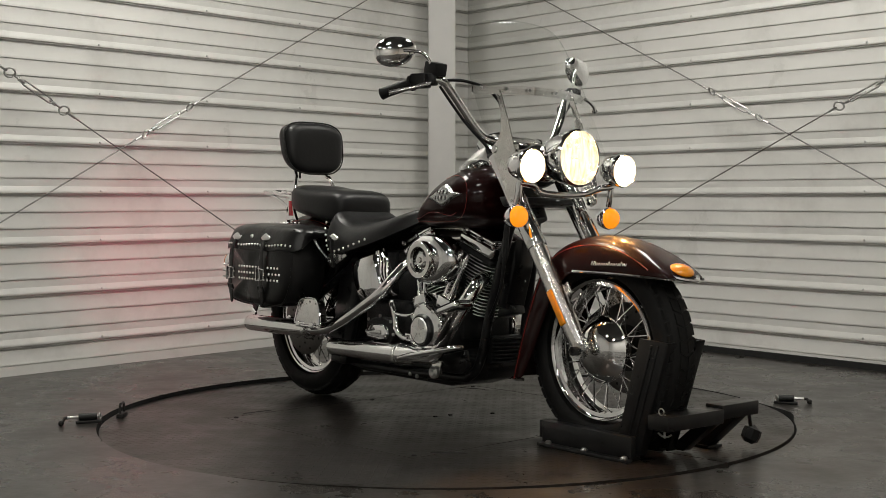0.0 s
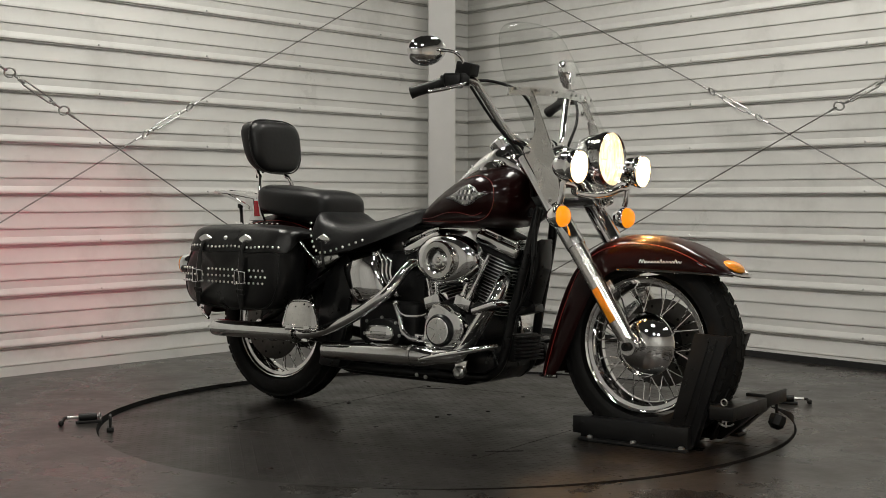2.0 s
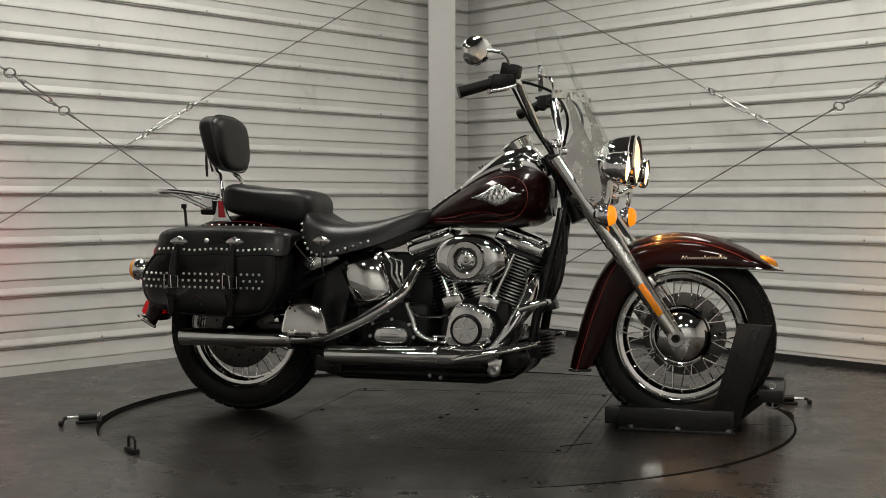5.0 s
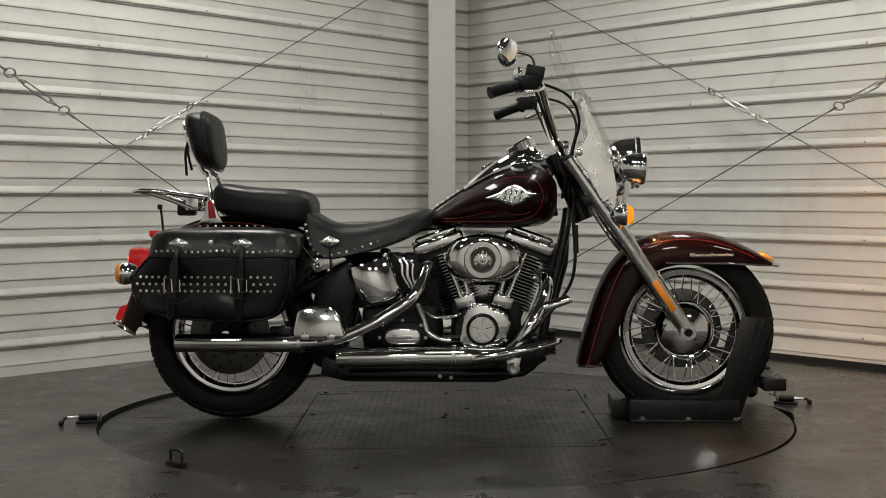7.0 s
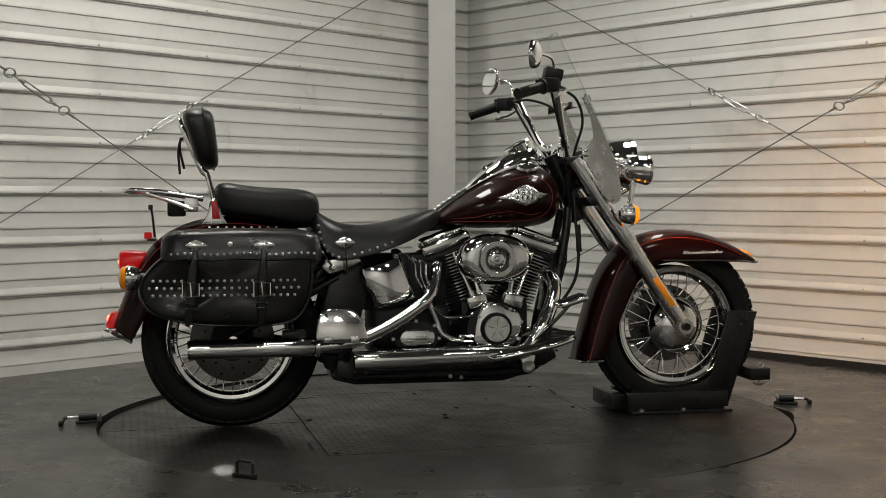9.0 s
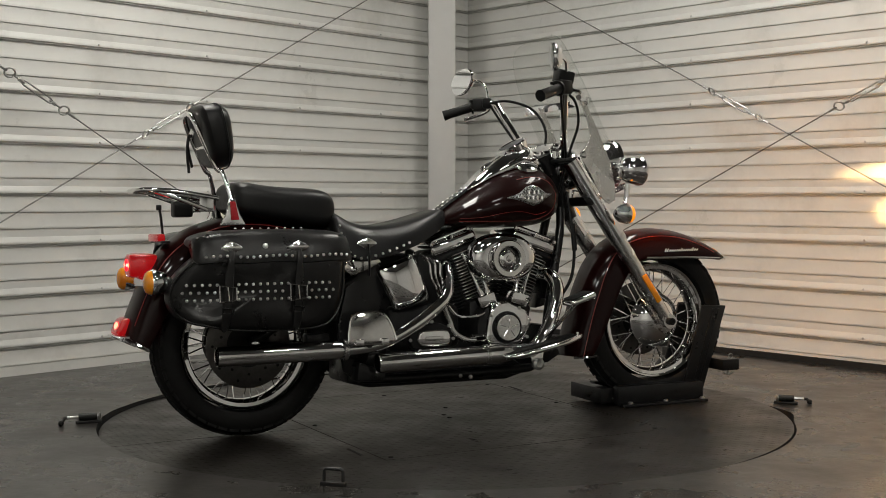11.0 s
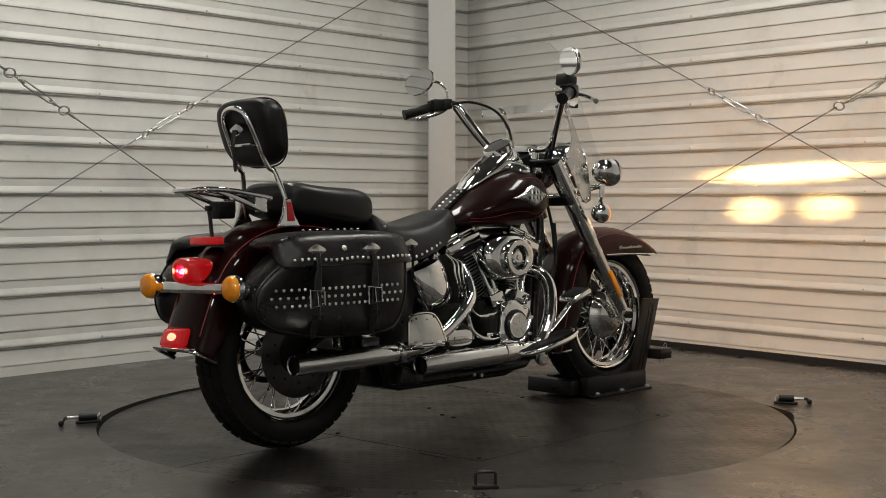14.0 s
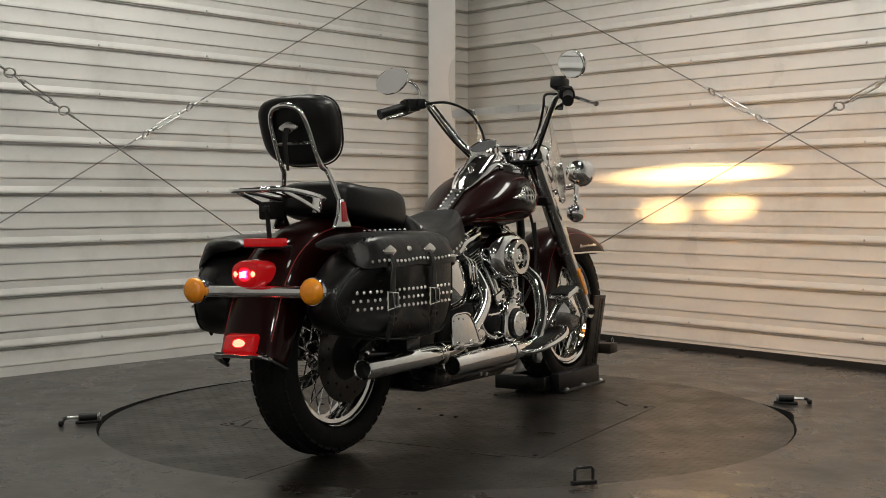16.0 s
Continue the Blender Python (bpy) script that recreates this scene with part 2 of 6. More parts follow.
def ribbed_wall(name, along, inward, label):
    """A wall of lapped sheet-metal panels: a large rib every 0.23 m and two small ones between."""
    prof = [(-0.12, 0.0), (0.0, 0.0)]
    z = 0.016
    small = lambda z: [(0.0, z - 0.004), (-0.009, z - 0.0036), (-0.009, z), (0.0015, z + 0.0008), (0.0022, z + 0.006), (0.0015, z + 0.014), (0.0, z + 0.019)]
    prof += [(0.012, 0.0), (0.012, 0.044)] + small(0.046)
    k = 0
    while 0.118 + k * RIB < ROOM_H - 0.2:
        z = 0.118 + k * RIB
        prof += [(0.0, z - 0.004), (-0.012, z - 0.0035), (-0.012, z + 0.003), (0.0040, z + 0.004), (0.0045, z + 0.006), (-0.006, z + 0.007), (-0.006, z + 0.0125),
                 (0.0080, z + 0.013), (0.0088, z + 0.018), (0.0078, z + 0.026), (0.003, z + 0.034), (0.002, z + 0.041), (0.0, z + 0.045)]
        prof += small(z + 0.0815) + small(z + 0.156)
        k += 1
    prof += [(0.0, ROOM_H), (-0.12, ROOM_H)]
    bm = bmesh.new()
    n = 24
    rings = []
    for i in range(n + 1):
        c = CORNER + along * (WALL_LEN * i / n - 0.1 * (i == 0))
        rings.append([c + inward * (d + 0.0018 * math.sin(3.1 * i + 40 * h) * (0 < d < 0.01)) + V(0, 0, h) for d, h in prof])
    skin(bm, rings)
    ob = new(name, finish(bm, name, WALL, 25))
    return tagged(ob, label, "wall", kind="structure")


wall_left = ribbed_wall("wall_west", LEFT_DIR, LEFT_IN, "white ribbed sheet-metal wall with horizontal panels and screws")
wall_right = ribbed_wall("wall_east", RIGHT_DIR, RIGHT_IN, "white ribbed sheet-metal wall lit by the headlamp")

# screws on the large ribs
screw_me = finish(lathe([(0.0, -0.002), (0.0055, -0.002), (0.0055, 0.002), (0.004, 0.0035), (0.0, 0.004)], (0, 0, 0), (1, 0, 0), 8), "screw", ZINC)
for wall, along, inward, first, step, count in ((wall_left, LEFT_DIR, LEFT_IN, 0.805, 0.646, 6), (wall_right, RIGHT_DIR, RIGHT_IN, 0.763, 1.040, 4)):
    turn = inward.to_track_quat("X", "Z").to_matrix().to_4x4()
    for k in range(9):
        for i in range(count):
            ob = new("screw", screw_me)
            ob.parent = wall
            ob.matrix_basis = Matrix.Translation(CORNER + along * (first + step * i) + inward * 0.0080 + V(0, 0, 0.118 + k * RIB + 0.024)) @ turn

# near-black strip, 30 mm high, along the foot of the east wall
bm = bmesh.new()
strip = [CORNER + RIGHT_DIR * u + RIGHT_IN * 0.0125 for u in (0.25, WALL_LEN - 0.3)]
skin(bm, [[p, p + RIGHT_IN * 0.016, p + RIGHT_IN * 0.012 + V(0, 0, 0.030), p + V(0, 0, 0.030)] for p in strip])
tagged(new("baseboard", finish(bm, "baseboard", PIT)), "black strip at the foot of the wall", "baseboard", kind="structure")


def plain_wall(name, a, b, mat, label):
    a, b = Vector(a), Vector(b)
    d = (b - a).normalized()
    nrm = V(-d.y, d.x, 0) * 0.12
    bm = bmesh.new()
    skin(bm, [[a, b, b + nrm, a + nrm], [p + V(0, 0, ROOM_H) for p in (a, b, b + nrm, a + nrm)]])
    return tagged(new(name, finish(bm, name, mat)), label, "wall", kind="structure")


plain_wall("wall_south", (A_END.x, BACK_Y, 0), (B_END.x, BACK_Y, 0), BACKWALL, "plain painted wall behind the turntable bay")
plain_wall("wall_southwest", A_END, (A_END.x, BACK_Y, 0), BACKWALL, "plain painted side wall of the bay")
plain_wall("wall_southeast", (B_END.x, BACK_Y, 0), B_END, BACKWALL, "plain painted side wall of the bay")

bm = bmesh.new()
outer = [CORNER + V(0, 0.15, 0), A_END + V(-0.15, 0, 0), V(A_END.x - 0.15, BACK_Y - 0.15, 0), V(B_END.x + 0.15, BACK_Y - 0.15, 0), B_END + V(0.15, 0, 0)]
skin(bm, [[p + V(0, 0, ROOM_H) for p in outer], [p + V(0, 0, ROOM_H + 0.1) for p in outer]])
tagged(new("ceiling", finish(bm, "ceiling", CEIL)), "plain light ceiling over the bay", "ceiling", kind="structure")

# floor with the round opening for the turntable; the opening is a little wider at two spots
SEG = 180


def rim_radius(a):
    a = (a + math.pi) % (2 * math.pi) - math.pi
    return FLOOR_R + 0.036 * math.exp(-((a - 0.04) / 0.11) ** 2) + 0.008 * math.exp(-((abs(a) - 3.1) / 0.10) ** 2)


def room_edge(a):
    """Where a ray from the turntable's centre meets the room's outline."""
    d, best = V(math.cos(a), math.sin(a), 0), 99
    for i in range(len(outer)):
        p, q = outer[i], outer[(i + 1) % len(outer)]
        e = q - p
        den = d.x * e.y - d.y * e.x
        if abs(den) > 1e-9:
            t = (p.x * e.y - p.y * e.x) / den
            s = (p.x * d.y - p.y * d.x) / den
            if t > 0 and -1e-6 <= s <= 1 + 1e-6:
                best = min(best, t)
    return d * best


bm = bmesh.new()
rings = []
angs = [2 * math.pi * i / SEG for i in range(SEG)]
for f in (0, 0.06, 0.2, 0.45, 1):
    row = []
    for a in angs:
        inner = V(math.cos(a), math.sin(a), 0) * rim_radius(a)
        row.append(inner.lerp(room_edge(a), f))
    rings.append(row)
rings.insert(0, [V(p.x, p.y, -0.12) for p in rings[0]])
skin(bm, rings, caps=False)
bmesh.ops.recalc_face_normals(bm, faces=bm.faces)
if sum(f.normal.z for f in bm.faces) < 0:
    bmesh.ops.reverse_faces(bm, faces=bm.faces)
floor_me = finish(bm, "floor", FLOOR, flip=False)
# opening's wall is coloured near black: the gap's shade is in the colour
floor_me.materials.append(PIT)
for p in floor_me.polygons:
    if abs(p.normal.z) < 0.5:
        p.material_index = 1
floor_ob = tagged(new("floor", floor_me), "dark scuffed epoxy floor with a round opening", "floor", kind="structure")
bm = lathe([(0.0, -0.12), (1.4, -0.12), (1.4, -0.16), (0.0, -0.16)], (0, 0, 0), (0, 0, 1), 48)
tagged(new("turntable_pit", finish(bm, "turntable_pit", PIT)), "black pit floor under the turntable", "pit", kind="structure")

# corner column: a square steel tube standing clear of the corner
bm = block((-0.080, -0.080, 0), (0.080, 0.080, ROOM_H), 0.006, m=pose(-0.0255, 3.03, 0, 0, 0, 0.3))
tagged(new("corner_column", finish(bm, "corner_column", POST)), "light grey painted square steel column in the corner", "column", kind="structure")


# ---- cable braces with turnbuckles ----
def on_wall(along, inward, u, z, off=0.08):
    return CORNER + along * u + inward * off + V(0, 0, z)


def brace(points, along, inward, buckle, label):
    """A wire rope brace: rope, two eyes, a turnbuckle with two rods between the eyes."""
    ob = thing("cable_brace", label, "cable brace", "cable braces on the walls")
    p = [on_wall(along, inward, u, z, off) for u, z, off in points]
    e0, e1 = buckle
    a = on_wall(along, inward, *e0)
    b = on_wall(along, inward, *e1)
    part("rope", tube([p[0], a], 0.0033, 8, smooth=False), CABLE, ob)
    part("rope", tube([b, p[-1]], 0.0033, 8, smooth=False), CABLE, ob)
    d = (b - a).normalized()
    side = inward.cross(d).normalized()
    for c, s in ((a, 1), (b, -1)):
        q = c + d * s * 0.016
        part("eye", tube([q + 0.023 * (math.cos(t) * d + math.sin(t) * (0.75 * side + 0.65 * inward)) for t in (2 * math.pi * k / 16 for k in range(16))], 0.0048, 8, smooth=False, closed=True), ZINC, ob)
        part("clamp_sleeve", tube([c - d * s * 0.005, c - d * s * 0.05], 0.0065, 8, smooth=False), ZINC, ob)
        part("threaded_rod", tube([c + d * s * 0.034, c + d * s * 0.10], 0.0048, 8, smooth=False), ZINC, ob)
    m0, m1 = a.lerp(b, 0.5) - d * 0.095, a.lerp(b, 0.5) + d * 0.095
    bm = bmesh.new()
    for s in (-1, 1):
        tube([m0, m0 + d * 0.02 + side * s * 0.011, m1 - d * 0.02 + side * s * 0.011, m1], 0.0045, 8, bm, smooth=False)
    for m in (m0, m1):
        lathe([(0.0, -0.012), (0.009, -0.012), (0.009, 0.012), (0.0, 0.012)], m, d, 10, bm)
    part("turnbuckle_body", bm, ZINC, ob)
    return ob


def lu(s):
    return 3.276 - s


def ru(s):
    return 2.962 - s


lab = "thin steel wire rope brace with a zinc turnbuckle"
brace([(lu(-0.55), 1.66, 0.09), (lu(2.6), -0.09 + 0.0, 0.07)], LEFT_DIR, LEFT_IN, ((lu(0.005), 1.358, 0.08), (lu(0.305), 1.190, 0.08)), lab)
brace([(lu(-0.7), 0.335, 0.08), (lu(2.95), 2.28, 0.08)], LEFT_DIR, LEFT_IN, ((lu(0.726), 1.100, 0.08), (lu(1.0245), 1.2595, 0.08)), lab)
brace([(ru(2.6), 2.15, 0.08), (ru(-0.5), 0.62, 0.08)], RIGHT_DIR, RIGHT_IN, ((ru(0.973), 1.350, 0.08), (ru(0.653), 1.188, 0.08)), lab)
brace([(ru(2.3), 0.290, 0.08), (ru(-0.6), 1.60, 0.08)], RIGHT_DIR, RIGHT_IN, ((ru(0.228), 1.223, 0.08), (ru(-0.070), 1.352, 0.08)), lab)


# ---- floor latches beside the turntable ----
def floor_latch(a, b, elbow, label):
    a, b = Vector(a), Vector(b)
    d = (b - a).normalized()
    ob = thing("floor_latch", label, "floor latch", "latches at the turntable edge")
    up = V(0, 0, 0.022)
    part("bolt_rod", tube([a + up, b + up], 0.0055, 10, smooth=False), ZINC, ob)
    part("spring_barrel", tube([a.lerp(b, 0.36) + up, a.lerp(b, 0.92) + up], 0.0125, 12, smooth=False), BLACK_PLASTIC, ob)
    part("base_plate", block((-0.045, -0.016, 0), (0.045, 0.016, 0.010), 0.002, m=Matrix.Translation(a.lerp(b, 0.66)) @ d.to_track_quat("X", "Z").to_matrix().to_4x4()), CHOCK, ob)
    part("handle", tube([a + up, a + Vector(elbow) * 0.45 + up, a + Vector(elbow) + V(0, 0, 0.010)], 0.006, 10, smooth=False), CHOCK, ob)
    part("knob", ball(a + Vector(elbow) + V(0, 0, 0.010), (0.010, 0.010, 0.010), 12), BLACK_PLASTIC, ob)
    part("eye_tab", tube([b + up + 0.011 * V(0, math.cos(t), math.sin(t)) for t in (2 * math.pi * k / 12 for k in range(12))], 0.003, 6, smooth=False, closed=True), ZINC, ob)
    return ob


floor_latch((-1.345, -0.205, 0), (-1.235, -0.170, 0), (-0.004, -0.05, 0), "black spring latch with a bent handle beside the turntable")
floor_latch((1.385, 0.235, 0), (1.285, 0.262, 0), (0.022, 0.0, 0), "black spring latch lying on the floor beside the turntable")


# ---- turntable ----
def disc_z(x):
    return -0.005 + 0.0095 * x


turntable = thing("turntable", "round dark steel tread-plate turntable with a hatch", "turntable")


def disc_piece(clip):
    """A plate of the disc: the round outline clipped to a rectangle."""
    bm = bmesh.new()
    x0, x1, y0, y1 = clip
    vs = [bm.verts.new((DISC_R * math.cos(a), DISC_R * math.sin(a), 0)) for a in angs]
    bm.faces.new(vs)
    for co, no in (((x0, 0, 0), (-1, 0, 0)), ((x1, 0, 0), (1, 0, 0)), ((0, y0, 0), (0, -1, 0)), ((0, y1, 0), (0, 1, 0))):
        g = bm.verts[:] + bm.edges[:] + bm.faces[:]
        bmesh.ops.bisect_plane(bm, geom=g, plane_co=co, plane_no=no, clear_outer=True)
    bmesh.ops.triangulate(bm, faces=bm.faces)
    r = bmesh.ops.extrude_face_region(bm, geom=bm.faces[:])
    for e in r["geom"]:
        if isinstance(e, bmesh.types.BMVert):
            e.co.z -= 0.02
    for v in bm.verts:
        v.co.z += disc_z(v.co.x)
    return bm


G = 0.0022
HX0, HX1, HY0, HY1, MID = -0.530, 0.540, -0.62, 0.63, 0.02
for clip in ((-2, HX0 - G, -2, MID - G), (-2, HX0 - G, MID + G, 2), (HX1 + G, 2, -2, MID - G), (HX1 + G, 2, MID + G, 2),
             (HX0 - G, HX1 + G, -2, HY0 - G), (HX0 - G, HX1 + G, HY1 + G, 2), (HX0 + G, HX1 - G, HY0 + G, HY1 - G)):
    part("plate", disc_piece(clip), PLATE, turntable, angle=30)
for x, y, a in ((-0.565, -0.455, 88), (-0.462, 0.565, 20), (0.55, -0.478, 40), (0.56, 0.45, 85)):
    part("lifting_slot", block((-0.06, -0.005, -0.001), (0.06, 0.005, 0.0014), 0.0004, m=pose(x, y, disc_z(x), 0, 0, a), seg=1), PIT, turntable)
bm = lathe([(0.0, -0.05), (DISC_R - 0.002, -0.05), (DISC_R - 0.002, -0.021), (0.0, -0.021)], (0, 0, 0), (0, 0, 1), 96)
for v in bm.verts:
    v.co.z += disc_z(v.co.x)
part("under_frame", bm, PIT, turntable)
# raised lugs of the tread plate
verts, faces = [], []
pitch = 0.027
num = int(DISC_R / pitch) + 1
for i in range(-num, num + 1):
    for j in range(-num, num + 1):
        x, y = i * pitch, j * pitch
        if math.hypot(x, y) > DISC_R - 0.015:
            continue
        a = math.radians(45 if (i + j) % 2 else -45)
        ca, sa = math.cos(a), math.sin(a)
        z = disc_z(x)
        k = len(verts)
        for px, py, pz in ((-0.011, 0, 0), (0, -0.0035, 0), (0.011, 0, 0), (0, 0.0035, 0), (-0.004, 0, 0.00055), (0.004, 0, 0.00055)):
            verts.append((x + ca * px - sa * py, y + sa * px + ca * py, z + pz + 0.0002))
        faces += [(k, k + 1, k + 4), (k + 1, k + 5, k + 4), (k + 1, k + 2, k + 5), (k + 2, k + 3, k + 5), (k + 3, k + 4, k + 5), (k + 3, k, k + 4)]
me = bpy.data.meshes.new("tread_relief")
me.from_pydata(verts, [], faces)
me.materials.append(PLATE)
lug = new("tread_relief", me)
lug.parent = turntable
tagged(lug, kind="stuff")
# bolts by the hatch and a few crumbs of grit
bolt_me = finish(lathe([(0.0, 0), (0.009, 0), (0.008, 0.003), (0.0, 0.004)], (0, 0, 0), (0, 0, 1), 8), "bolt", PIT)
for x, y in ((-0.50, 0.05), (0.51, 0.05), (-0.01, -0.045), (0.0, 0.02), (0.0, 0.55), (0.51, 0.60), (-0.50, 0.60), (-0.50, -0.59), (0.51, -0.59), (0.08, 0.16)):
    ob = new("bolt", bolt_me)
    ob.parent, ob.location = turntable, (x, y, disc_z(x))
# folding lifting loop near the edge
c = V(-0.815, -0.885, disc_z(-0.815))
loop = thing("lifting_loop", "small black steel lifting loop upright on the turntable", "lifting loop")
lm = Matrix.Translation(c) @ Matrix.Rotation(radians(-42), 4, "Z")
bm = tube([(-0.028, 0, 0.008), (-0.028, 0, 0.046), (-0.022, 0, 0.052), (0.022, 0, 0.052), (0.028, 0, 0.046), (0.028, 0, 0.008)], 0.0048, 8, smooth=False)
bm.transform(lm)
part("loop", bm, CHOCK, loop)
part("hinge_block", block((-0.037, -0.012, 0), (0.037, 0.012, 0.016), 0.002, m=lm), CHOCK, loop)


# ---- wheel chock on the turntable ----
def wheel_chock():
    ob = thing("wheel_chock", "black steel motorcycle wheel chock bolted to the turntable", "wheel chock")
    z0 = 0.008
    part("base_channel", block((0.655, -0.108, z0), (1.045, -0.068, 0.080), 0.004), CHOCK, ob)
    part("base_channel", block((0.655, 0.068, z0), (1.00, 0.108, 0.080), 0.004), CHOCK, ob)
    part("rear_cross_bar", block((0.60, -0.068, 0.014), (0.655, 0.16, 0.072), 0.004), CHOCK, ob)
    part("foot_flange", block((0.66, -0.135, 0.003), (1.05, -0.108, 0.014), 0.002), CHOCK, ob)
    part("foot_flange", block((0.96, 0.230, 0.006), (1.06, 0.300, 0.016), 0.002), CHOCK, ob)
    for s in (-1, 1):
        part("upright_plate", slab([(0.955, 0.02), (1.05, 0.02), (1.165, 0.372), (1.055, 0.378)], s * 0.080 - 0.006, s * 0.080 + 0.006, 0.003), CHOCK, ob)
        part("upright_flange", slab([(1.043, 0.02), (1.053, 0.02), (1.168, 0.372), (1.158, 0.372)], s * 0.066 - 0.018, s * 0.066 + 0.018, 0.002), CHOCK, ob)
    for dx in (0.020, 0.045):
        part("rib", slab([(1.000 + dx - 0.004, 0.085), (1.000 + dx + 0.004, 0.085), (1.085 + dx + 0.004, 0.362), (1.085 + dx - 0.004, 0.362)], -0.0895, -0.0855, 0.001), CHOCK, ob)
    part("cross_tube", block((1.125, -0.125, 0.118), (1.205, 0.13, 0.162), 0.004), CHOCK, ob)
    part("cross_arm", block((1.130, 0.13, 0.128), (1.198, 0.305, 0.172), 0.004), CHOCK, ob)
    part("side_leg", slab([(0.985, 0.012), (1.045, 0.012), (1.18, 0.135), (1.12, 0.135)], 0.240, 0.290, 0.003), CHOCK, ob)
    part("side_leg", slab([(0.99, 0.012), (1.05, 0.012), (1.18, 0.12), (1.12, 0.12)], 0.12, 0.16, 0.003), CHOCK, ob)
    part("hanger", tube([(1.16, 0.302, 0.132), (1.16, 0.314, 0.085)], 0.006, 8, smooth=False), CHOCK, ob)
    part("clamp_knob", lathe([(0.0, -0.03), (0.014, -0.03), (0.028, -0.018), (0.03, 0.0), (0.028, 0.016), (0.012, 0.022), (0.0, 0.03)], (1.16, 0.318, 0.06), (0.2, 0.4, 1), 8), BLACK_PLASTIC, ob)
    part("pin_ring", tube([(1.17 + 0.010 * math.cos(t), -0.115, 0.174 + 0.010 * math.sin(t)) for t in (2 * math.pi * k / 12 for k in range(12))], 0.002, 6, smooth=False, closed=True), ZINC, ob, "bright pin ring")
    bm = tube([(1.17, -0.10, 0.165), (1.17, -0.10, 0.095)], 0.0035, 8, smooth=False)
    tube([(1.145, -0.10, 0.108), (1.16, -0.10, 0.100), (1.18, -0.10, 0.100), (1.195, -0.10, 0.108)], 0.003, 6, bm)
    part("clip_pin", bm, ZINC, ob, "bright clip pin")
    for x in (0.70, 0.86, 1.03):
        part("bolt", lathe([(0.0, 0), (0.011, 0), (0.011, 0.006), (0.007, 0.010), (0.0, 0.010)], (x, -0.122, 0.013), (0, 0, 1), 8), ZINC, ob, "zinc bolt")
    for x in (0.985, 1.04):
        part("bolt", lathe([(0.0, 0), (0.010, 0), (0.010, 0.006), (0.0, 0.009)], (x, 0.262 + 0.02 * (x > 1), 0.015), (0, 0, 1), 8), ZINC, ob, "zinc bolt")
    return ob


chock = wheel_chock()
bike = thing("motorcycle", "dark maroon touring cruiser motorcycle with black studded saddlebags and chrome engine", "motorcycle")


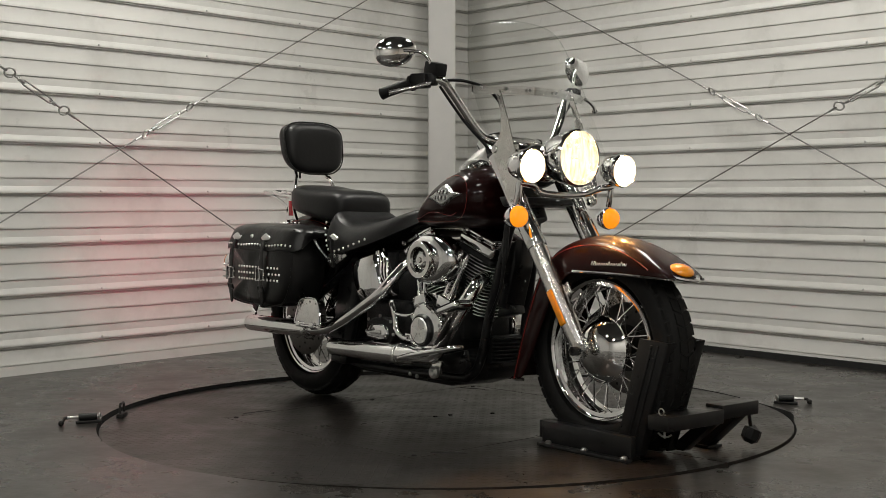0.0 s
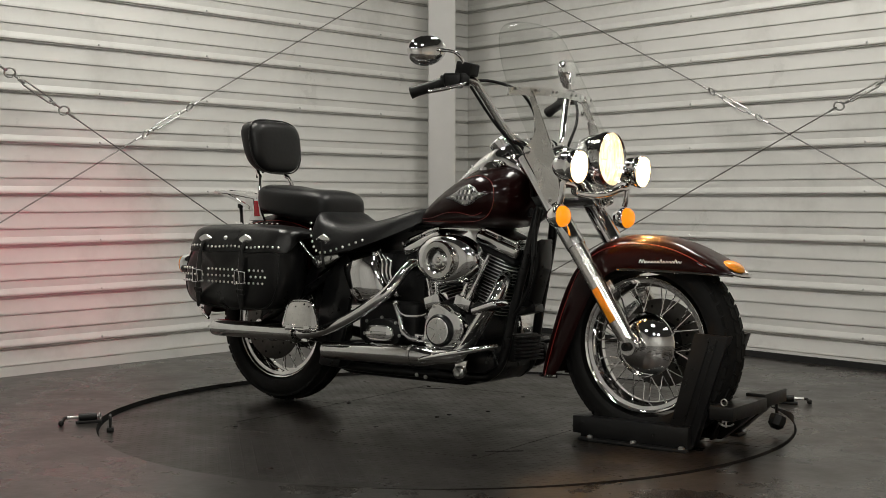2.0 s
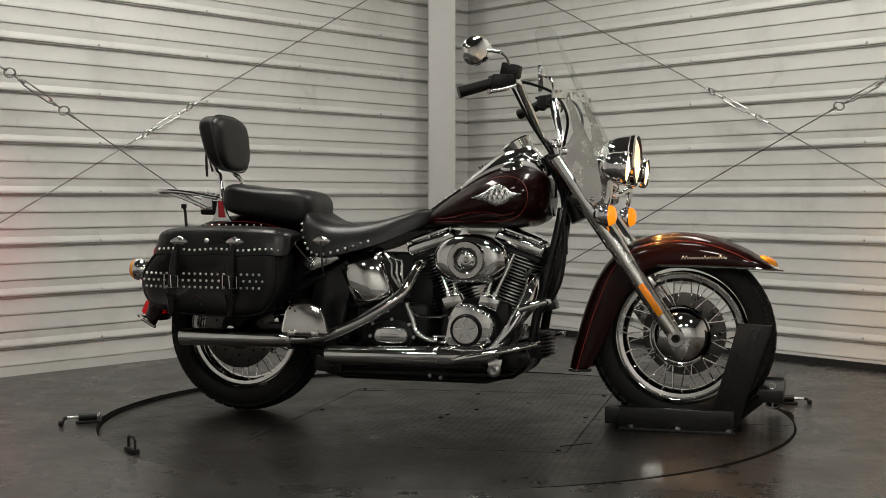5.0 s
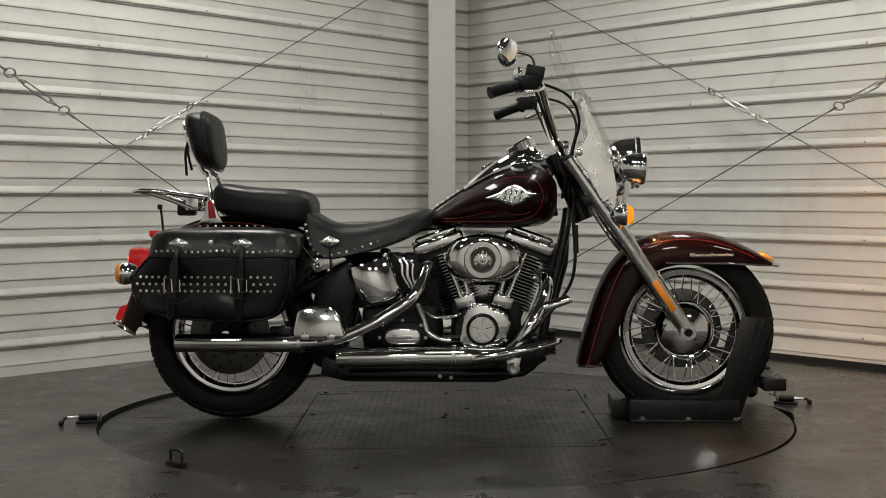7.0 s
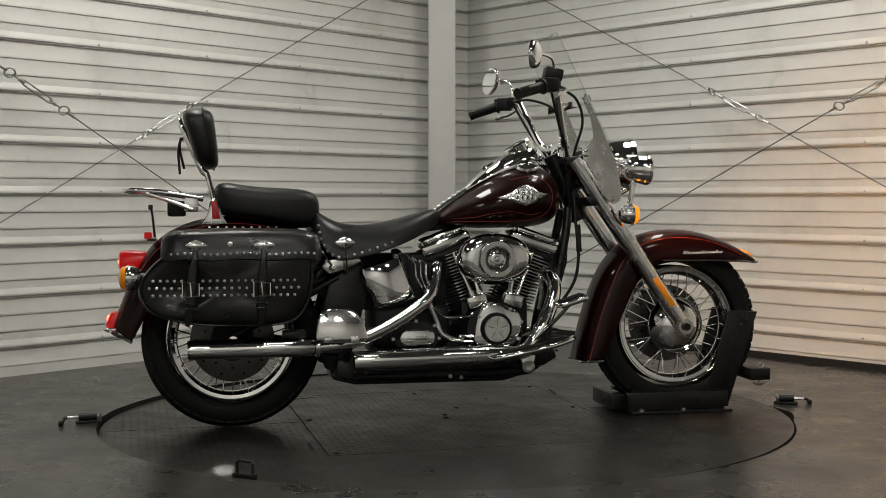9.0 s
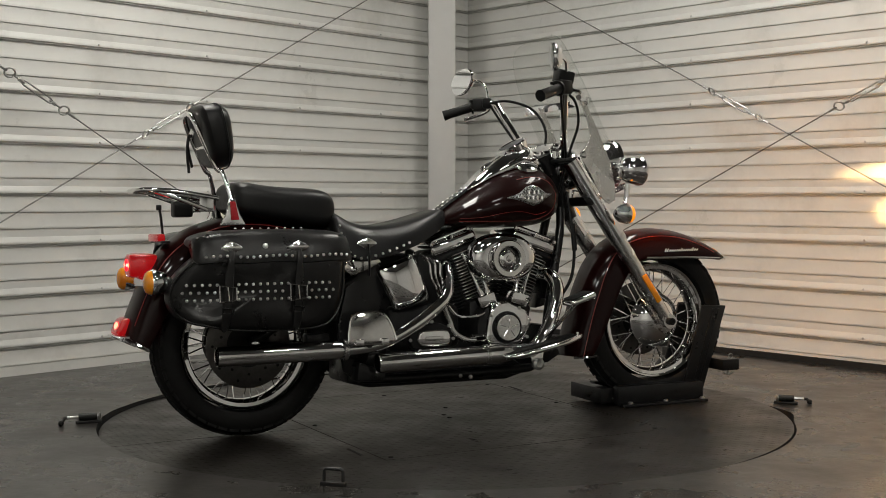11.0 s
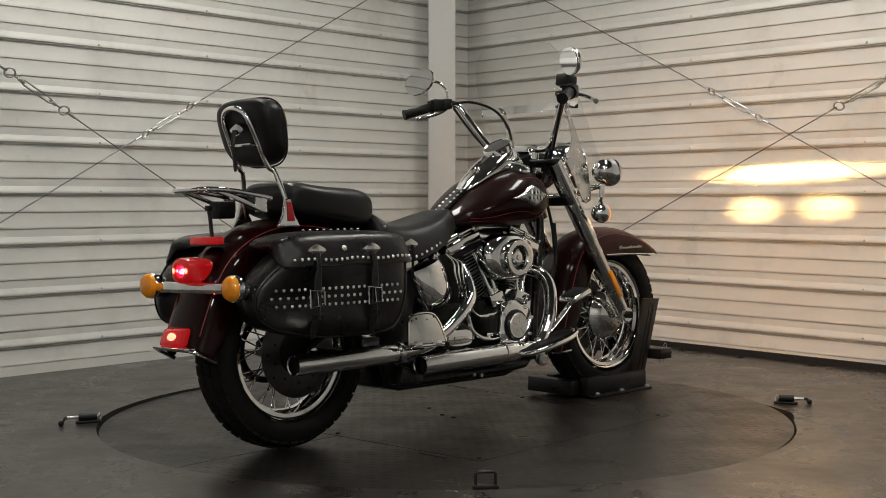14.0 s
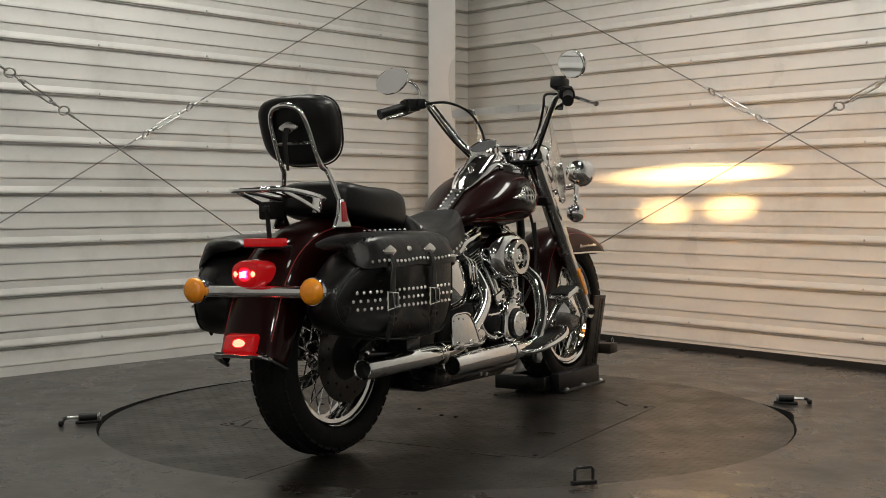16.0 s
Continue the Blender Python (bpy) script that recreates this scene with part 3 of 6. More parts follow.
# ---- wheels ----
def wheel(name, c, tyre_r, tyre_w, label):
    c = Vector(c)
    ax = (0, 1, 0)
    hub = part(name, lathe([(0.0, -0.06), (0.022, -0.06), (0.024, -0.042), (0.052, -0.040), (0.052, -0.030), (0.030, -0.022), (0.030, 0.022), (0.052, 0.030), (0.052, 0.040), (0.024, 0.042), (0.022, 0.06), (0.0, 0.06)], c, ax, 28), CHROME, bike, label)
    h = tyre_w / 2
    prof = []
    for k in range(25):
        a = math.pi * (k / 24) * 1.34 - math.pi * 0.17
        prof.append((tyre_r - 0.062 + 0.062 * abs(math.sin(a)) ** 0.8 * (1 if math.sin(a) > 0 else -1) if math.sin(a) > 0 else tyre_r - 0.062 + 0.04 * math.sin(a), -h * math.cos(a)))
    part("tyre", lathe(prof, c, ax, 72, closed_profile=True), RUBBER, hub, "black rubber tyre with tread blocks")
    # tread: grooved blocks proud of the carcass
    bm = bmesh.new()
    n = 46
    for k in range(n):
        for row, (yc, wy, lift, skew) in enumerate(((-0.044, 0.025, -0.0105, 0.9), (-0.0155, 0.025, 0.0008, -1.1), (0.0155, 0.025, 0.0008, 1.1), (0.044, 0.025, -0.0105, -0.9))):
            a0 = 2 * math.pi * (k + 0.25 * row) / n
            da = 2 * math.pi / n * 0.78
            top, bot = tyre_r + 0.0016 + lift, tyre_r - 0.01 + lift
            y = yc * tyre_w / 0.13
            quad = []
            for (t, sy) in ((0, -1), (1, -1), (1, 1), (0, 1)):
                a = a0 + da * t + skew * sy * 0.018
                yy = y + sy * wy / 2
                drop = 0.010 * (abs(yy) / h) ** 2
                quad.append([(c.x + (r - drop) * math.cos(a), c.y + yy, c.z + (r - drop) * math.sin(a)) for r in (bot, top)])
            lo = [bm.verts.new(q[0]) for q in quad]
            hi = [bm.verts.new(q[1]) for q in quad]
            bm.faces.new(hi)
            for i in range(4):
                bm.faces.new((lo[i], lo[(i + 1) % 4], hi[(i + 1) % 4], hi[i]))
    part("tread", bm, RUBBER, hub)
    rim = [(0.196, -0.020), (0.203, -0.026), (0.206, -0.036), (0.219, -0.041), (0.224, -0.046), (0.221, -0.050), (0.215, -0.047), (0.212, -0.042), (0.200, -0.040), (0.196, -0.030),
           (0.190, -0.018), (0.187, 0.0), (0.190, 0.018), (0.196, 0.030), (0.200, 0.040), (0.212, 0.042), (0.215, 0.047), (0.221, 0.050), (0.224, 0.046), (0.219, 0.041), (0.206, 0.036), (0.203, 0.026), (0.196, 0.020), (0.194, 0.0)]
    part("rim", lathe(rim, c, ax, 72, closed_profile=True), CHROME, hub, "chrome wheel rim")
    # spokes: crossed laced wires
    me = finish(tube([V(0, 0, 0), V(0, 0, 1)], 0.0024, 6, smooth=False), "spoke", CHROME)
    for k in range(40):
        s = 1 if k % 2 else -1
        lean = 0.62 if (k // 2) % 2 else -0.62
        a = 2 * math.pi * k / 40
        q0 = c + V(0.048 * math.cos(a + lean), 0.036 * s, 0.048 * math.sin(a + lean))
        q1 = c + V(0.190 * math.cos(a), 0.008 * s, 0.190 * math.sin(a))
        d = q1 - q0
        m = Matrix.Translation(q0) @ d.to_track_quat("Z", "Y").to_matrix().to_4x4() @ Matrix.Diagonal((1, 1, d.length, 1))
        if state["turn"] is not None:
            m = state["turn"] @ m
        ob = new("spoke", me)
        ob.parent, ob.matrix_basis = hub, m
    return hub


def disc_brake(c, y, parent):
    c = Vector((c[0], y, c[2]))
    bm = lathe([(0.075, -0.0025), (0.142, -0.0025), (0.146, -0.001), (0.146, 0.001), (0.142, 0.0025), (0.075, 0.0025)], c, (0, 1, 0), 48, closed_profile=True)
    d = part("brake_disc", bm, BRAKE, parent, "drilled steel brake disc")
    me = finish(lathe([(0.0, -0.0035), (0.005, -0.0035), (0.005, 0.0035), (0.0, 0.0035)], (0, 0, 0), (0, 1, 0), 8), "drilled_hole", PIT)
    bm = lathe([(0.0, -0.002), (0.078, -0.002), (0.078, 0.002), (0.0, 0.002)], c, (0, 1, 0), 24)
    part("disc_carrier", bm, ENGINE, parent)
    for k in range(20):
        a = 2 * math.pi * k / 20
        r = 0.098 if k % 2 else 0.124
        ob = new("drilled_hole", me)
        m = Matrix.Translation(c + V(r * math.cos(a), 0, r * math.sin(a)))
        ob.parent, ob.matrix_basis = parent, (state["turn"] @ m if state["turn"] is not None else m)


FA, RA = (0.858, 0, 0.323), (-0.786, 0, 0.303)
state["turn"] = STEER
fw = wheel("front_wheel", FA, 0.318, 0.128, "front wheel with black tyre, chrome rim and wire spokes")
part("hub_cap", lathe([(0.0, -0.092), (0.03, -0.090), (0.062, -0.080), (0.088, -0.062), (0.100, -0.045), (0.106, -0.040), (0.106, -0.034), (0.0, -0.034)], FA, (0, 1, 0), 40), CHROME, fw, "domed chrome hub cap")
disc_brake(FA, 0.075, fw)
state["turn"] = None
rw = wheel("rear_wheel", RA, 0.3115, 0.150, "rear wheel with black tyre, chrome rim and wire spokes")
disc_brake(RA, -0.078, rw)

# ---- front end: fork, fender, lamps, bars, windshield ----
state["turn"] = STEER
FORK_Y = 0.128
for s in (-1, 1):
    y = s * FORK_Y
    leg = part("fork_leg", tube([(0.862, y, 0.318), (0.800, y, 0.408), (0.640, y, 0.645)], lambda f: 0.030 if f > 0.25 else 0.026, 20, smooth=False), STEEL, bike, "polished lower fork leg")
    part("axle_nut", lathe([(0.0, -0.014), (0.026, -0.014), (0.028, -0.006), (0.028, 0.016), (0.0, 0.016)], (0.858, s * (FORK_Y + 0.010), 0.323), (0, s, 0), 20), CHROME_SOFT, leg)
    part("axle_end", lathe([(0.0, 0), (0.014, 0), (0.014, 0.014), (0.009, 0.014), (0.009, 0.006), (0.0, 0.006)], (0.858, s * (FORK_Y + 0.026), 0.323), (0, s, 0), 12), PIT, leg)
    part("fork_collar", tube([(0.646, y, 0.636), (0.632, y, 0.657)], 0.0335, 20, smooth=False), CHROME_SOFT, leg)
    part("upper_fork_cover", tube([(0.634, y, 0.653), (0.440, y, 0.935)], 0.0335, 20, smooth=False), CHROME, bike, "chrome upper fork cover")
    part("fork_reflector", block((-0.062, -0.004, -0.0115), (0.062, 0.004, 0.0115), 0.003, m=Matrix.Translation((0.772, s * (FORK_Y + 0.031), 0.452)) @ Matrix.Rotation(radians(55.7), 4, "Y")), AMBER, leg, "amber fork reflector")
    part("fender_bracket", block((-0.02, -0.006, -0.03), (0.02, 0.006, 0.03), 0.003, m=Matrix.Translation((0.748, s * 0.098, 0.50)) @ Matrix.Rotation(radians(55), 4, "Y")), CHROME_SOFT, leg)
part("lower_triple_clamp", slab([(0.475, 0.80), (0.56, 0.80), (0.57, 0.775), (0.50, 0.765)], -0.155, 0.155, 0.008), FRAME, bike, "black lower fork clamp")
part("upper_triple_clamp", slab([(0.405, 0.942), (0.470, 0.950), (0.475, 0.932), (0.412, 0.924)], -0.155, 0.155, 0.008), FRAME, bike)
part("steering_head", tube([(0.395, 0, 0.96), (0.50, 0, 0.72)], 0.036, 16, smooth=False), FRAME, bike)

STN = [((0.469, 0.194), (0.556, 0.200)), ((0.490, 0.30), (0.606, 0.30)), ((0.523, 0.415), (0.650, 0.40)), ((0.552, 0.49), (0.678, 0.46)), ((0.587, 0.562), (0.710, 0.515)), ((0.656, 0.635), (0.755, 0.555)),
       ((0.75, 0.672), (0.80, 0.566)), ((0.848, 0.683), (0.88, 0.565)), ((0.95, 0.673), (0.96, 0.564)), ((1.034, 0.645), (1.04, 0.562)), ((1.10, 0.612), (1.10, 0.560)), ((1.150, 0.580), (1.150, 0.558)), ((1.172, 0.561), (1.170, 0.556))]


def fender(stations, w0, shape, taper=None):
    bm = bmesh.new()
    rings = []
    for i, (o, lo) in enumerate(stations):
        w = w0 * (taper(i / (len(stations) - 1)) if taper else 1)
        r = []
        for yy, k in shape:
            r.append((lo[0] + (o[0] - lo[0]) * k, yy * w, lo[1] + (o[1] - lo[1]) * k))
        rings.append(r)
    skin(bm, rings, closed=False)
    return bm


HALF = [(1.0, 0.0), (1.02, 0.2), (1.0, 0.42), (0.94, 0.64), (0.80, 0.82), (0.58, 0.93), (0.30, 0.985)]
SHAPE = [(y, k) for y, k in HALF] + [(0, 1)] + [(-y, k) for y, k in HALF[::-1]]
ff = part("front_fender", fender(STN, 0.098, SHAPE, lambda f: 1 - 0.35 * max(0, (f - 0.75) / 0.25) ** 2), PAINT, bike, "deep dark maroon front fender with red pinstripe", sub=2, solid=0.004)
for s in (-1, 1):
    part("fender_trim", tube([(0.785, s * 0.103, 0.567), (0.95, s * 0.102, 0.566), (1.06, s * 0.098, 0.563), (1.13, s * 0.085, 0.560), (1.175, s * 0.062, 0.558)], 0.0048, 8), CHROME, ff, "chrome fender trim strip")
    part("fender_trim", tube([(0.478, s * 0.075, 0.195), (0.52, s * 0.096, 0.196), (0.56, s * 0.101, 0.200)], 0.0055, 8), CHROME, ff, "chrome fender trim strip")
    def on_fender(i, k, s=s):
        o, lo = STN[i]
        w = np.interp(k, [h[1] for h in HALF], [h[0] for h in HALF]) * 0.098 * 1.012
        return (lo[0] + (o[0] - lo[0]) * k, s * w, lo[1] + (o[1] - lo[1]) * k)
    part("pinstripe", tube([on_fender(i, k) for i, k in ((0, 0.55), (1, 0.6), (2, 0.62), (4, 0.66), (5, 0.68), (6, 0.70), (7, 0.72), (8, 0.70), (9, 0.62), (10, 0.45))], 0.0017, 6), STRIPE, ff, "thin red pinstripe")
    # the maker's script is a plain chrome bar with loops
    bm = tube([(0.868 + 0.0052 * k, s * 0.1045, 0.592 + 0.0001 * k + (0.0035 if k % 2 else -0.0030) * (2.3 if k in (1, 3, 15, 25) else 1)) for k in range(30)], 0.0016, 6)
    part("script_bar", bm, SILVER, ff, "bright script emblem")
part("fender_tip_lamp", ball((1.148, 0, 0.583), (0.036, 0.042, 0.017), 20, m=Matrix.Translation((1.148, 0, 0.588)) @ Matrix.Rotation(radians(24), 4, "Y") @ Matrix.Translation((-1.148, 0, -0.588))), AMBER, ff, "amber fender tip lamp")
part("fender_tip_lamp_bezel", tube([(1.095, 0.045, 0.600), (1.16, 0.050, 0.566), (1.196, 0.0, 0.556), (1.16, -0.050, 0.566), (1.095, -0.045, 0.600)], 0.007, 8), CHROME, ff)


# lamps: bowl, recessed burner, lit glass, chrome ring
def lamp(name, c, r, depth, label, aim, slot_y, slot_z):
    """A lit lamp: chrome shell and bowl, a slot through which the recessed burner throws its beam, and a clear glass."""
    c = Vector(c)
    ax = V(math.cos(radians(aim)), 0, math.sin(radians(aim)))
    up = V(-ax.z, 0, ax.x)
    bm = lathe([(0.012, -depth), (r * 0.36, -depth * 0.97), (r * 0.64, -depth * 0.87), (r * 0.84, -depth * 0.70), (r * 0.96, -depth * 0.46), (r * 1.01, -depth * 0.22), (r * 1.02, -0.012), (r * 1.07, -0.008), (r * 1.08, 0.006), (r * 1.0, 0.012), (r * 0.95, 0.004),
                (r * 0.93, -0.006), (r * 0.84, -depth * 0.12)], c, ax, 40)
    bm.faces.ensure_lookup_table()
    bmesh.ops.delete(bm, geom=[max(bm.faces, key=lambda f: len(f.verts) * 100 + (f.calc_center_median() - c).dot(ax))], context="FACES_ONLY")
    n = 40
    side = [math.cos(2 * math.pi * k / n) for k in range(n)], [math.sin(2 * math.pi * k / n) for k in range(n)]
    loops = []
    for h, ky, kz in ((-0.12, r * 0.84, r * 0.84), (-0.15, r * 0.70, r * 0.62), (-0.18, slot_y, slot_z), (-0.94, slot_y * 0.8, slot_z * 0.9)):
        loops.append([c + ax * h * depth + ky * side[0][k] * V(0, 1, 0) + kz * side[1][k] * up for k in range(n)])
    skin(bm, loops, caps=False)
    bowl = part(name, bm, CHROME, bike, label)
    bm = bmesh.new()
    bm.faces.new([bm.verts.new(c - ax * depth * 0.90 + slot_y * 0.55 * side[0][k] * V(0, 1, 0) + slot_z * 0.6 * side[1][k] * up) for k in range(n)])
    # extra emitter tucked under the rim, added for the wide warm spill
    part("bulb", ball(c - ax * depth * 0.10 + up * r * 0.82, (0.006, 0.010, 0.006), 12), GLOW, bowl, "added glowing ball for wide lamp spill")
    part("burner", bm, FILAMENT if r > 0.07 else FILAMENT_SMALL, bowl, "glowing burner")
    bm = bmesh.new()
    rings = []
    u, w = ring_frame(ax)
    for q, h in ((0.02, 0.014), (0.35, 0.0125), (0.7, 0.008), (0.95, 0.0)):
        rings.append([c + ax * h + r * q * (math.cos(a) * u + math.sin(a) * w) for a in (2 * math.pi * k / 36 for k in range(36))])
    skin(bm, rings, caps=False)
    bm.faces.new([v for v in bm.verts][:36])
    part("lamp_glass", bm, LAMP_GLASS if r > 0.07 else LAMP_GLASS_SMALL, bowl, "clear lamp glass, lit warm white")
    return bowl


hl = lamp("headlamp", (0.690, 0, 0.929), 0.088, 0.125, "large round chrome headlamp, lit", -0.2, 0.022, 0.0021)
part("bulb_shield", ball((0.690, 0, 0.966), (0.004, 0.013, 0.009), 12), CHROME, hl)
for s in (-1, 1):
    lamp("auxiliary_lamp", (0.690, s * 0.206, 0.895), 0.052, 0.085, "round chrome auxiliary lamp, lit", -5.1, 0.0050, 0.0020)
    part("lamp_bracket", tube([(0.64, s * 0.206, 0.845), (0.635, s * 0.206, 0.80), (0.628, s * 0.207, 0.775)], 0.011, 10), CHROME, bike)
    sig = part("front_turn_signal", lathe([(0.0, -0.045), (0.016, -0.042), (0.030, -0.028), (0.036, -0.008), (0.038, 0.004), (0.036, 0.010), (0.0, 0.010)], (0.628, s * 0.207, 0.735), (1, 0, 0), 24), CHROME, bike, "chrome bullet turn signal")
    part("lens", lathe([(0.035, 0.008), (0.034, 0.020), (0.026, 0.030), (0.014, 0.034), (0.0, 0.035)], (0.628, s * 0.207, 0.735), (1, 0, 0), 24), AMBER_LIT, sig, "amber lens, lit")
part("lamp_bar", tube([(0.640, -0.206, 0.842), (0.645, -0.15, 0.835), (0.62, -0.10, 0.815), (0.615, 0, 0.808), (0.62, 0.10, 0.815), (0.645, 0.15, 0.835), (0.640, 0.206, 0.842)], 0.0115, 12), CHROME, bike, "curved chrome lamp bar")
part("headlamp_nacelle", ball((0.503, 0, 0.905), (0.070, 0.085, 0.075), 24), CHROME, bike, "chrome headlamp nacelle")

# windshield
def shield_x(y, z):
    return 0.389 + (1.40 - z) * 0.505 - 0.88 * y * y


bm = bmesh.new()
NU, NV, W = 40, 28, 0.258
rings = []
for i in range(NU + 1):
    y = W * math.sin(math.pi / 2 * (2 * i / NU - 1))
    q = abs(y) / W
    zt = 1.402 - 0.030 * q * q - 0.17 * q ** 7 - 0.06 * q ** 24
    zb = 0.845 + 0.075 * q ** 6 + (0.155 * (1 - (abs(y) / 0.135) ** 2) if abs(y) < 0.135 else 0)
    rings.append([(shield_x(y, zb + (zt - zb) * j / NV), y, zb + (zt - zb) * j / NV) for j in range(NV + 1)])
skin(bm, rings, closed=False)
ws = part("windshield", bm, ACRYLIC, bike, "clear curved acrylic windshield", solid=0.0045)
edge = [r[-1] for r in rings]
part("edge", tube(edge, 0.0022, 6, smooth=False), ACRYLIC, ws)
bar = [(shield_x(y, 1.155) - 0.008, y, 1.155 - 0.10 * (abs(y) / W) ** 2 * 0.1) for y in np.linspace(-0.252, 0.252, 21)]
bm = bmesh.new()
skin(bm, [[(x - 0.003, y, z - 0.014), (x + 0.003, y, z - 0.014), (x + 0.003, y, z + 0.014), (x - 0.003, y, z + 0.014)] for x, y, z in bar])
part("cross_band", bm, CHROME, ws, "chrome cross band")
for s in (-1, 1):
    # polished side plate: from the cross band down to the two fork hooks
    pl = slab([(0.462, 1.158), (0.488, 1.150), (0.530, 1.06), (0.590, 0.92), (0.606, 0.83), (0.602, 0.785), (0.575, 0.772), (0.548, 0.795), (0.500, 0.885), (0.466, 0.935), (0.460, 0.962), (0.486, 0.985), (0.504, 1.02), (0.494, 1.08)], -0.002, 0.002, 0.001)
    for v in pl.verts:
        v.co.y += s * (0.176 - 0.012 * max(0, v.co.z - 0.80) / 0.35)
    part("side_plate", pl, STEEL, ws, "polished steel windshield side plate", angle=8)
    for x, z in ((0.474, 0.955), (0.572, 0.79)):
        part("grommet", lathe([(0.0, -0.006), (0.013, -0.006), (0.013, 0.004), (0.008, 0.006), (0.0, 0.006)], (x, s * 0.172, z), (0, s, 0), 16), CHROME, ws)
    for k in range(3):
        y = s * (0.06 + 0.085 * k)
        part("rivet", lathe([(0.0, 0), (0.006, 0), (0.004, 0.004), (0.0, 0.005)], (shield_x(y, 1.155) + 0.003, y, 1.155), (1, 0, 0.2), 8), ZINC, ws)

# handlebar
BAR = [(0.175, 0.410, 1.142), (0.262, 0.366, 1.170), (0.312, 0.326, 1.185), (0.336, 0.288, 1.178), (0.346, 0.262, 1.150), (0.388, 0.175, 1.020), (0.405, 0.135, 0.990), (0.418, 0.08, 0.985), (0.42, 0, 0.985)]
path = flipped(BAR, -1) + BAR[::-1][1:]
hb = part("handlebar", tube(path[1:-1], 0.0135, 14), CHROME, bike, "tall chrome handlebar")
part("riser", tube([(0.425, 0.045, 0.95), (0.42, 0.045, 0.995)], 0.02, 14, smooth=False), CHROME, hb)
part("riser", tube([(0.425, -0.045, 0.95), (0.42, -0.045, 0.995)], 0.02, 14, smooth=False), CHROME, hb)
part("bar_clamp", block((0.398, -0.075, 0.975), (0.442, 0.075, 1.004), 0.008), CHROME, hb)
for s in (-1, 1):
    f = lambda p: flipped(p, s)
    part("grip", tube(f([(0.167, 0.414, 1.139), (0.185, 0.405, 1.145), (0.265, 0.365, 1.171)]), lambda t: 0.0185 if t > 0.06 else 0.021, 16, smooth=False), BLACK_PLASTIC, hb, "black rubber grip")
    part("switch_housing", block((-0.03, -0.024, -0.022), (0.03, 0.024, 0.026), 0.007, m=Matrix.Translation((0.292, s * 0.346, 1.177)) @ Matrix.Rotation(radians(-22 * s), 4, "Z")), BLACK_PLASTIC, hb, "black switch housing")
    for k, (dx, dz) in enumerate(((-0.012, 0.018), (0.012, 0.014), (0.0, -0.012))):
        part("switch_button", block((-0.006, -0.005, -0.005), (0.006, 0.005, 0.005), 0.002, m=Matrix.Translation((0.266 + dx, s * 0.338, 1.175 + dz))), CHROME_SOFT if k == 2 else BLACK_PLASTIC, hb)
    part("grip_flange", lathe([(0.017, -0.004), (0.027, -0.004), (0.027, 0.004), (0.017, 0.004)], (0.267, s * 0.364, 1.1715), (0.90, -0.42 * s, 0.24), 16, closed_profile=True), BLACK_PLASTIC, hb)
    part("lever_clamp", block((-0.018, -0.02, -0.02), (0.018, 0.02, 0.02), 0.006, m=Matrix.Translation((0.318, s * 0.320, 1.184)) @ Matrix.Rotation(radians(-35 * s), 4, "Z")), BLACK_PLASTIC, hb)
    part("lever", tube(f([(0.332, 0.333, 1.174), (0.346, 0.370, 1.162), (0.330, 0.415, 1.147), (0.296, 0.458, 1.135), (0.286, 0.469, 1.132)]), lambda t: 0.0065 if t < 0.93 else 0.010, 10), CHROME_SOFT, hb, "bright hand lever")
    if s < 0:
        part("fluid_reservoir", block((-0.032, -0.026, -0.02), (0.032, 0.026, 0.024), 0.006, m=Matrix.Translation((0.318, s * 0.305, 1.218)) @ Matrix.Rotation(radians(12), 4, "Y")), BLACK_PLASTIC, hb, "black fluid reservoir")
    shell = ball((0, 0, 0), (0.030, 0.074, 0.050), 28)
    for v in shell.verts:
        v.co.x = max(v.co.x, -0.006)
        v.co.z += 0.10 * v.co.y * s * (v.co.z > 0)
    shell.transform(Matrix.Translation((0.238 + 0.012 * s, s * 0.404, 1.277)) @ Matrix.Rotation(radians(12 if s > 0 else -22), 4, "Z") @ Matrix.Rotation(radians(-24 if s > 0 else 17), 4, "X"))
    mir = part("mirror", shell, CHROME, bike, "oval chrome rear-view mirror")
    bm = bmesh.new()
    mm = Matrix.Translation((0.238 + 0.012 * s, s * 0.404, 1.277)) @ Matrix.Rotation(radians(12 if s > 0 else -22), 4, "Z") @ Matrix.Rotation(radians(-24 if s > 0 else 17), 4, "X")
    lathe([(0.0, -0.0005), (1.0, -0.0005), (1.0, 0.0005), (0.0, 0.0005)], (0, 0, 0), (1, 0, 0), 36, bm)
    bm.transform(mm @ Matrix.Translation((-0.0075, 0, 0)) @ Matrix.Diagonal((1, 0.069, 0.0455, 1)))
    part("mirror_glass", bm, MIRROR, mir, "silver mirror glass")
    part("mirror_stem", tube(f([(0.320, 0.322, 1.20), (0.318, 0.327, 1.240), (0.300, 0.352, 1.272), (0.262 + 0.012 * s, 0.400, 1.279)]), 0.0055, 10), CHROME, mir)
    part("control_cable", tube(f([(0.315, 0.29, 1.182), (0.36, 0.22, 1.185), (0.44, 0.17, 1.15), (0.475, 0.13, 1.07), (0.455, 0.10, 0.97), (0.44, 0.07, 0.85), (0.45, 0.05, 0.72)]), 0.0052, 8), BLACK_PLASTIC, bike, "black control cable")
    part("control_cable", tube(f([(0.318, 0.285, 1.165), (0.365, 0.215, 1.05), (0.41, 0.15, 0.965), (0.43, 0.10, 0.90), (0.42, 0.06, 0.80)]), 0.0050, 8), BLACK_PLASTIC, bike, "black control cable")
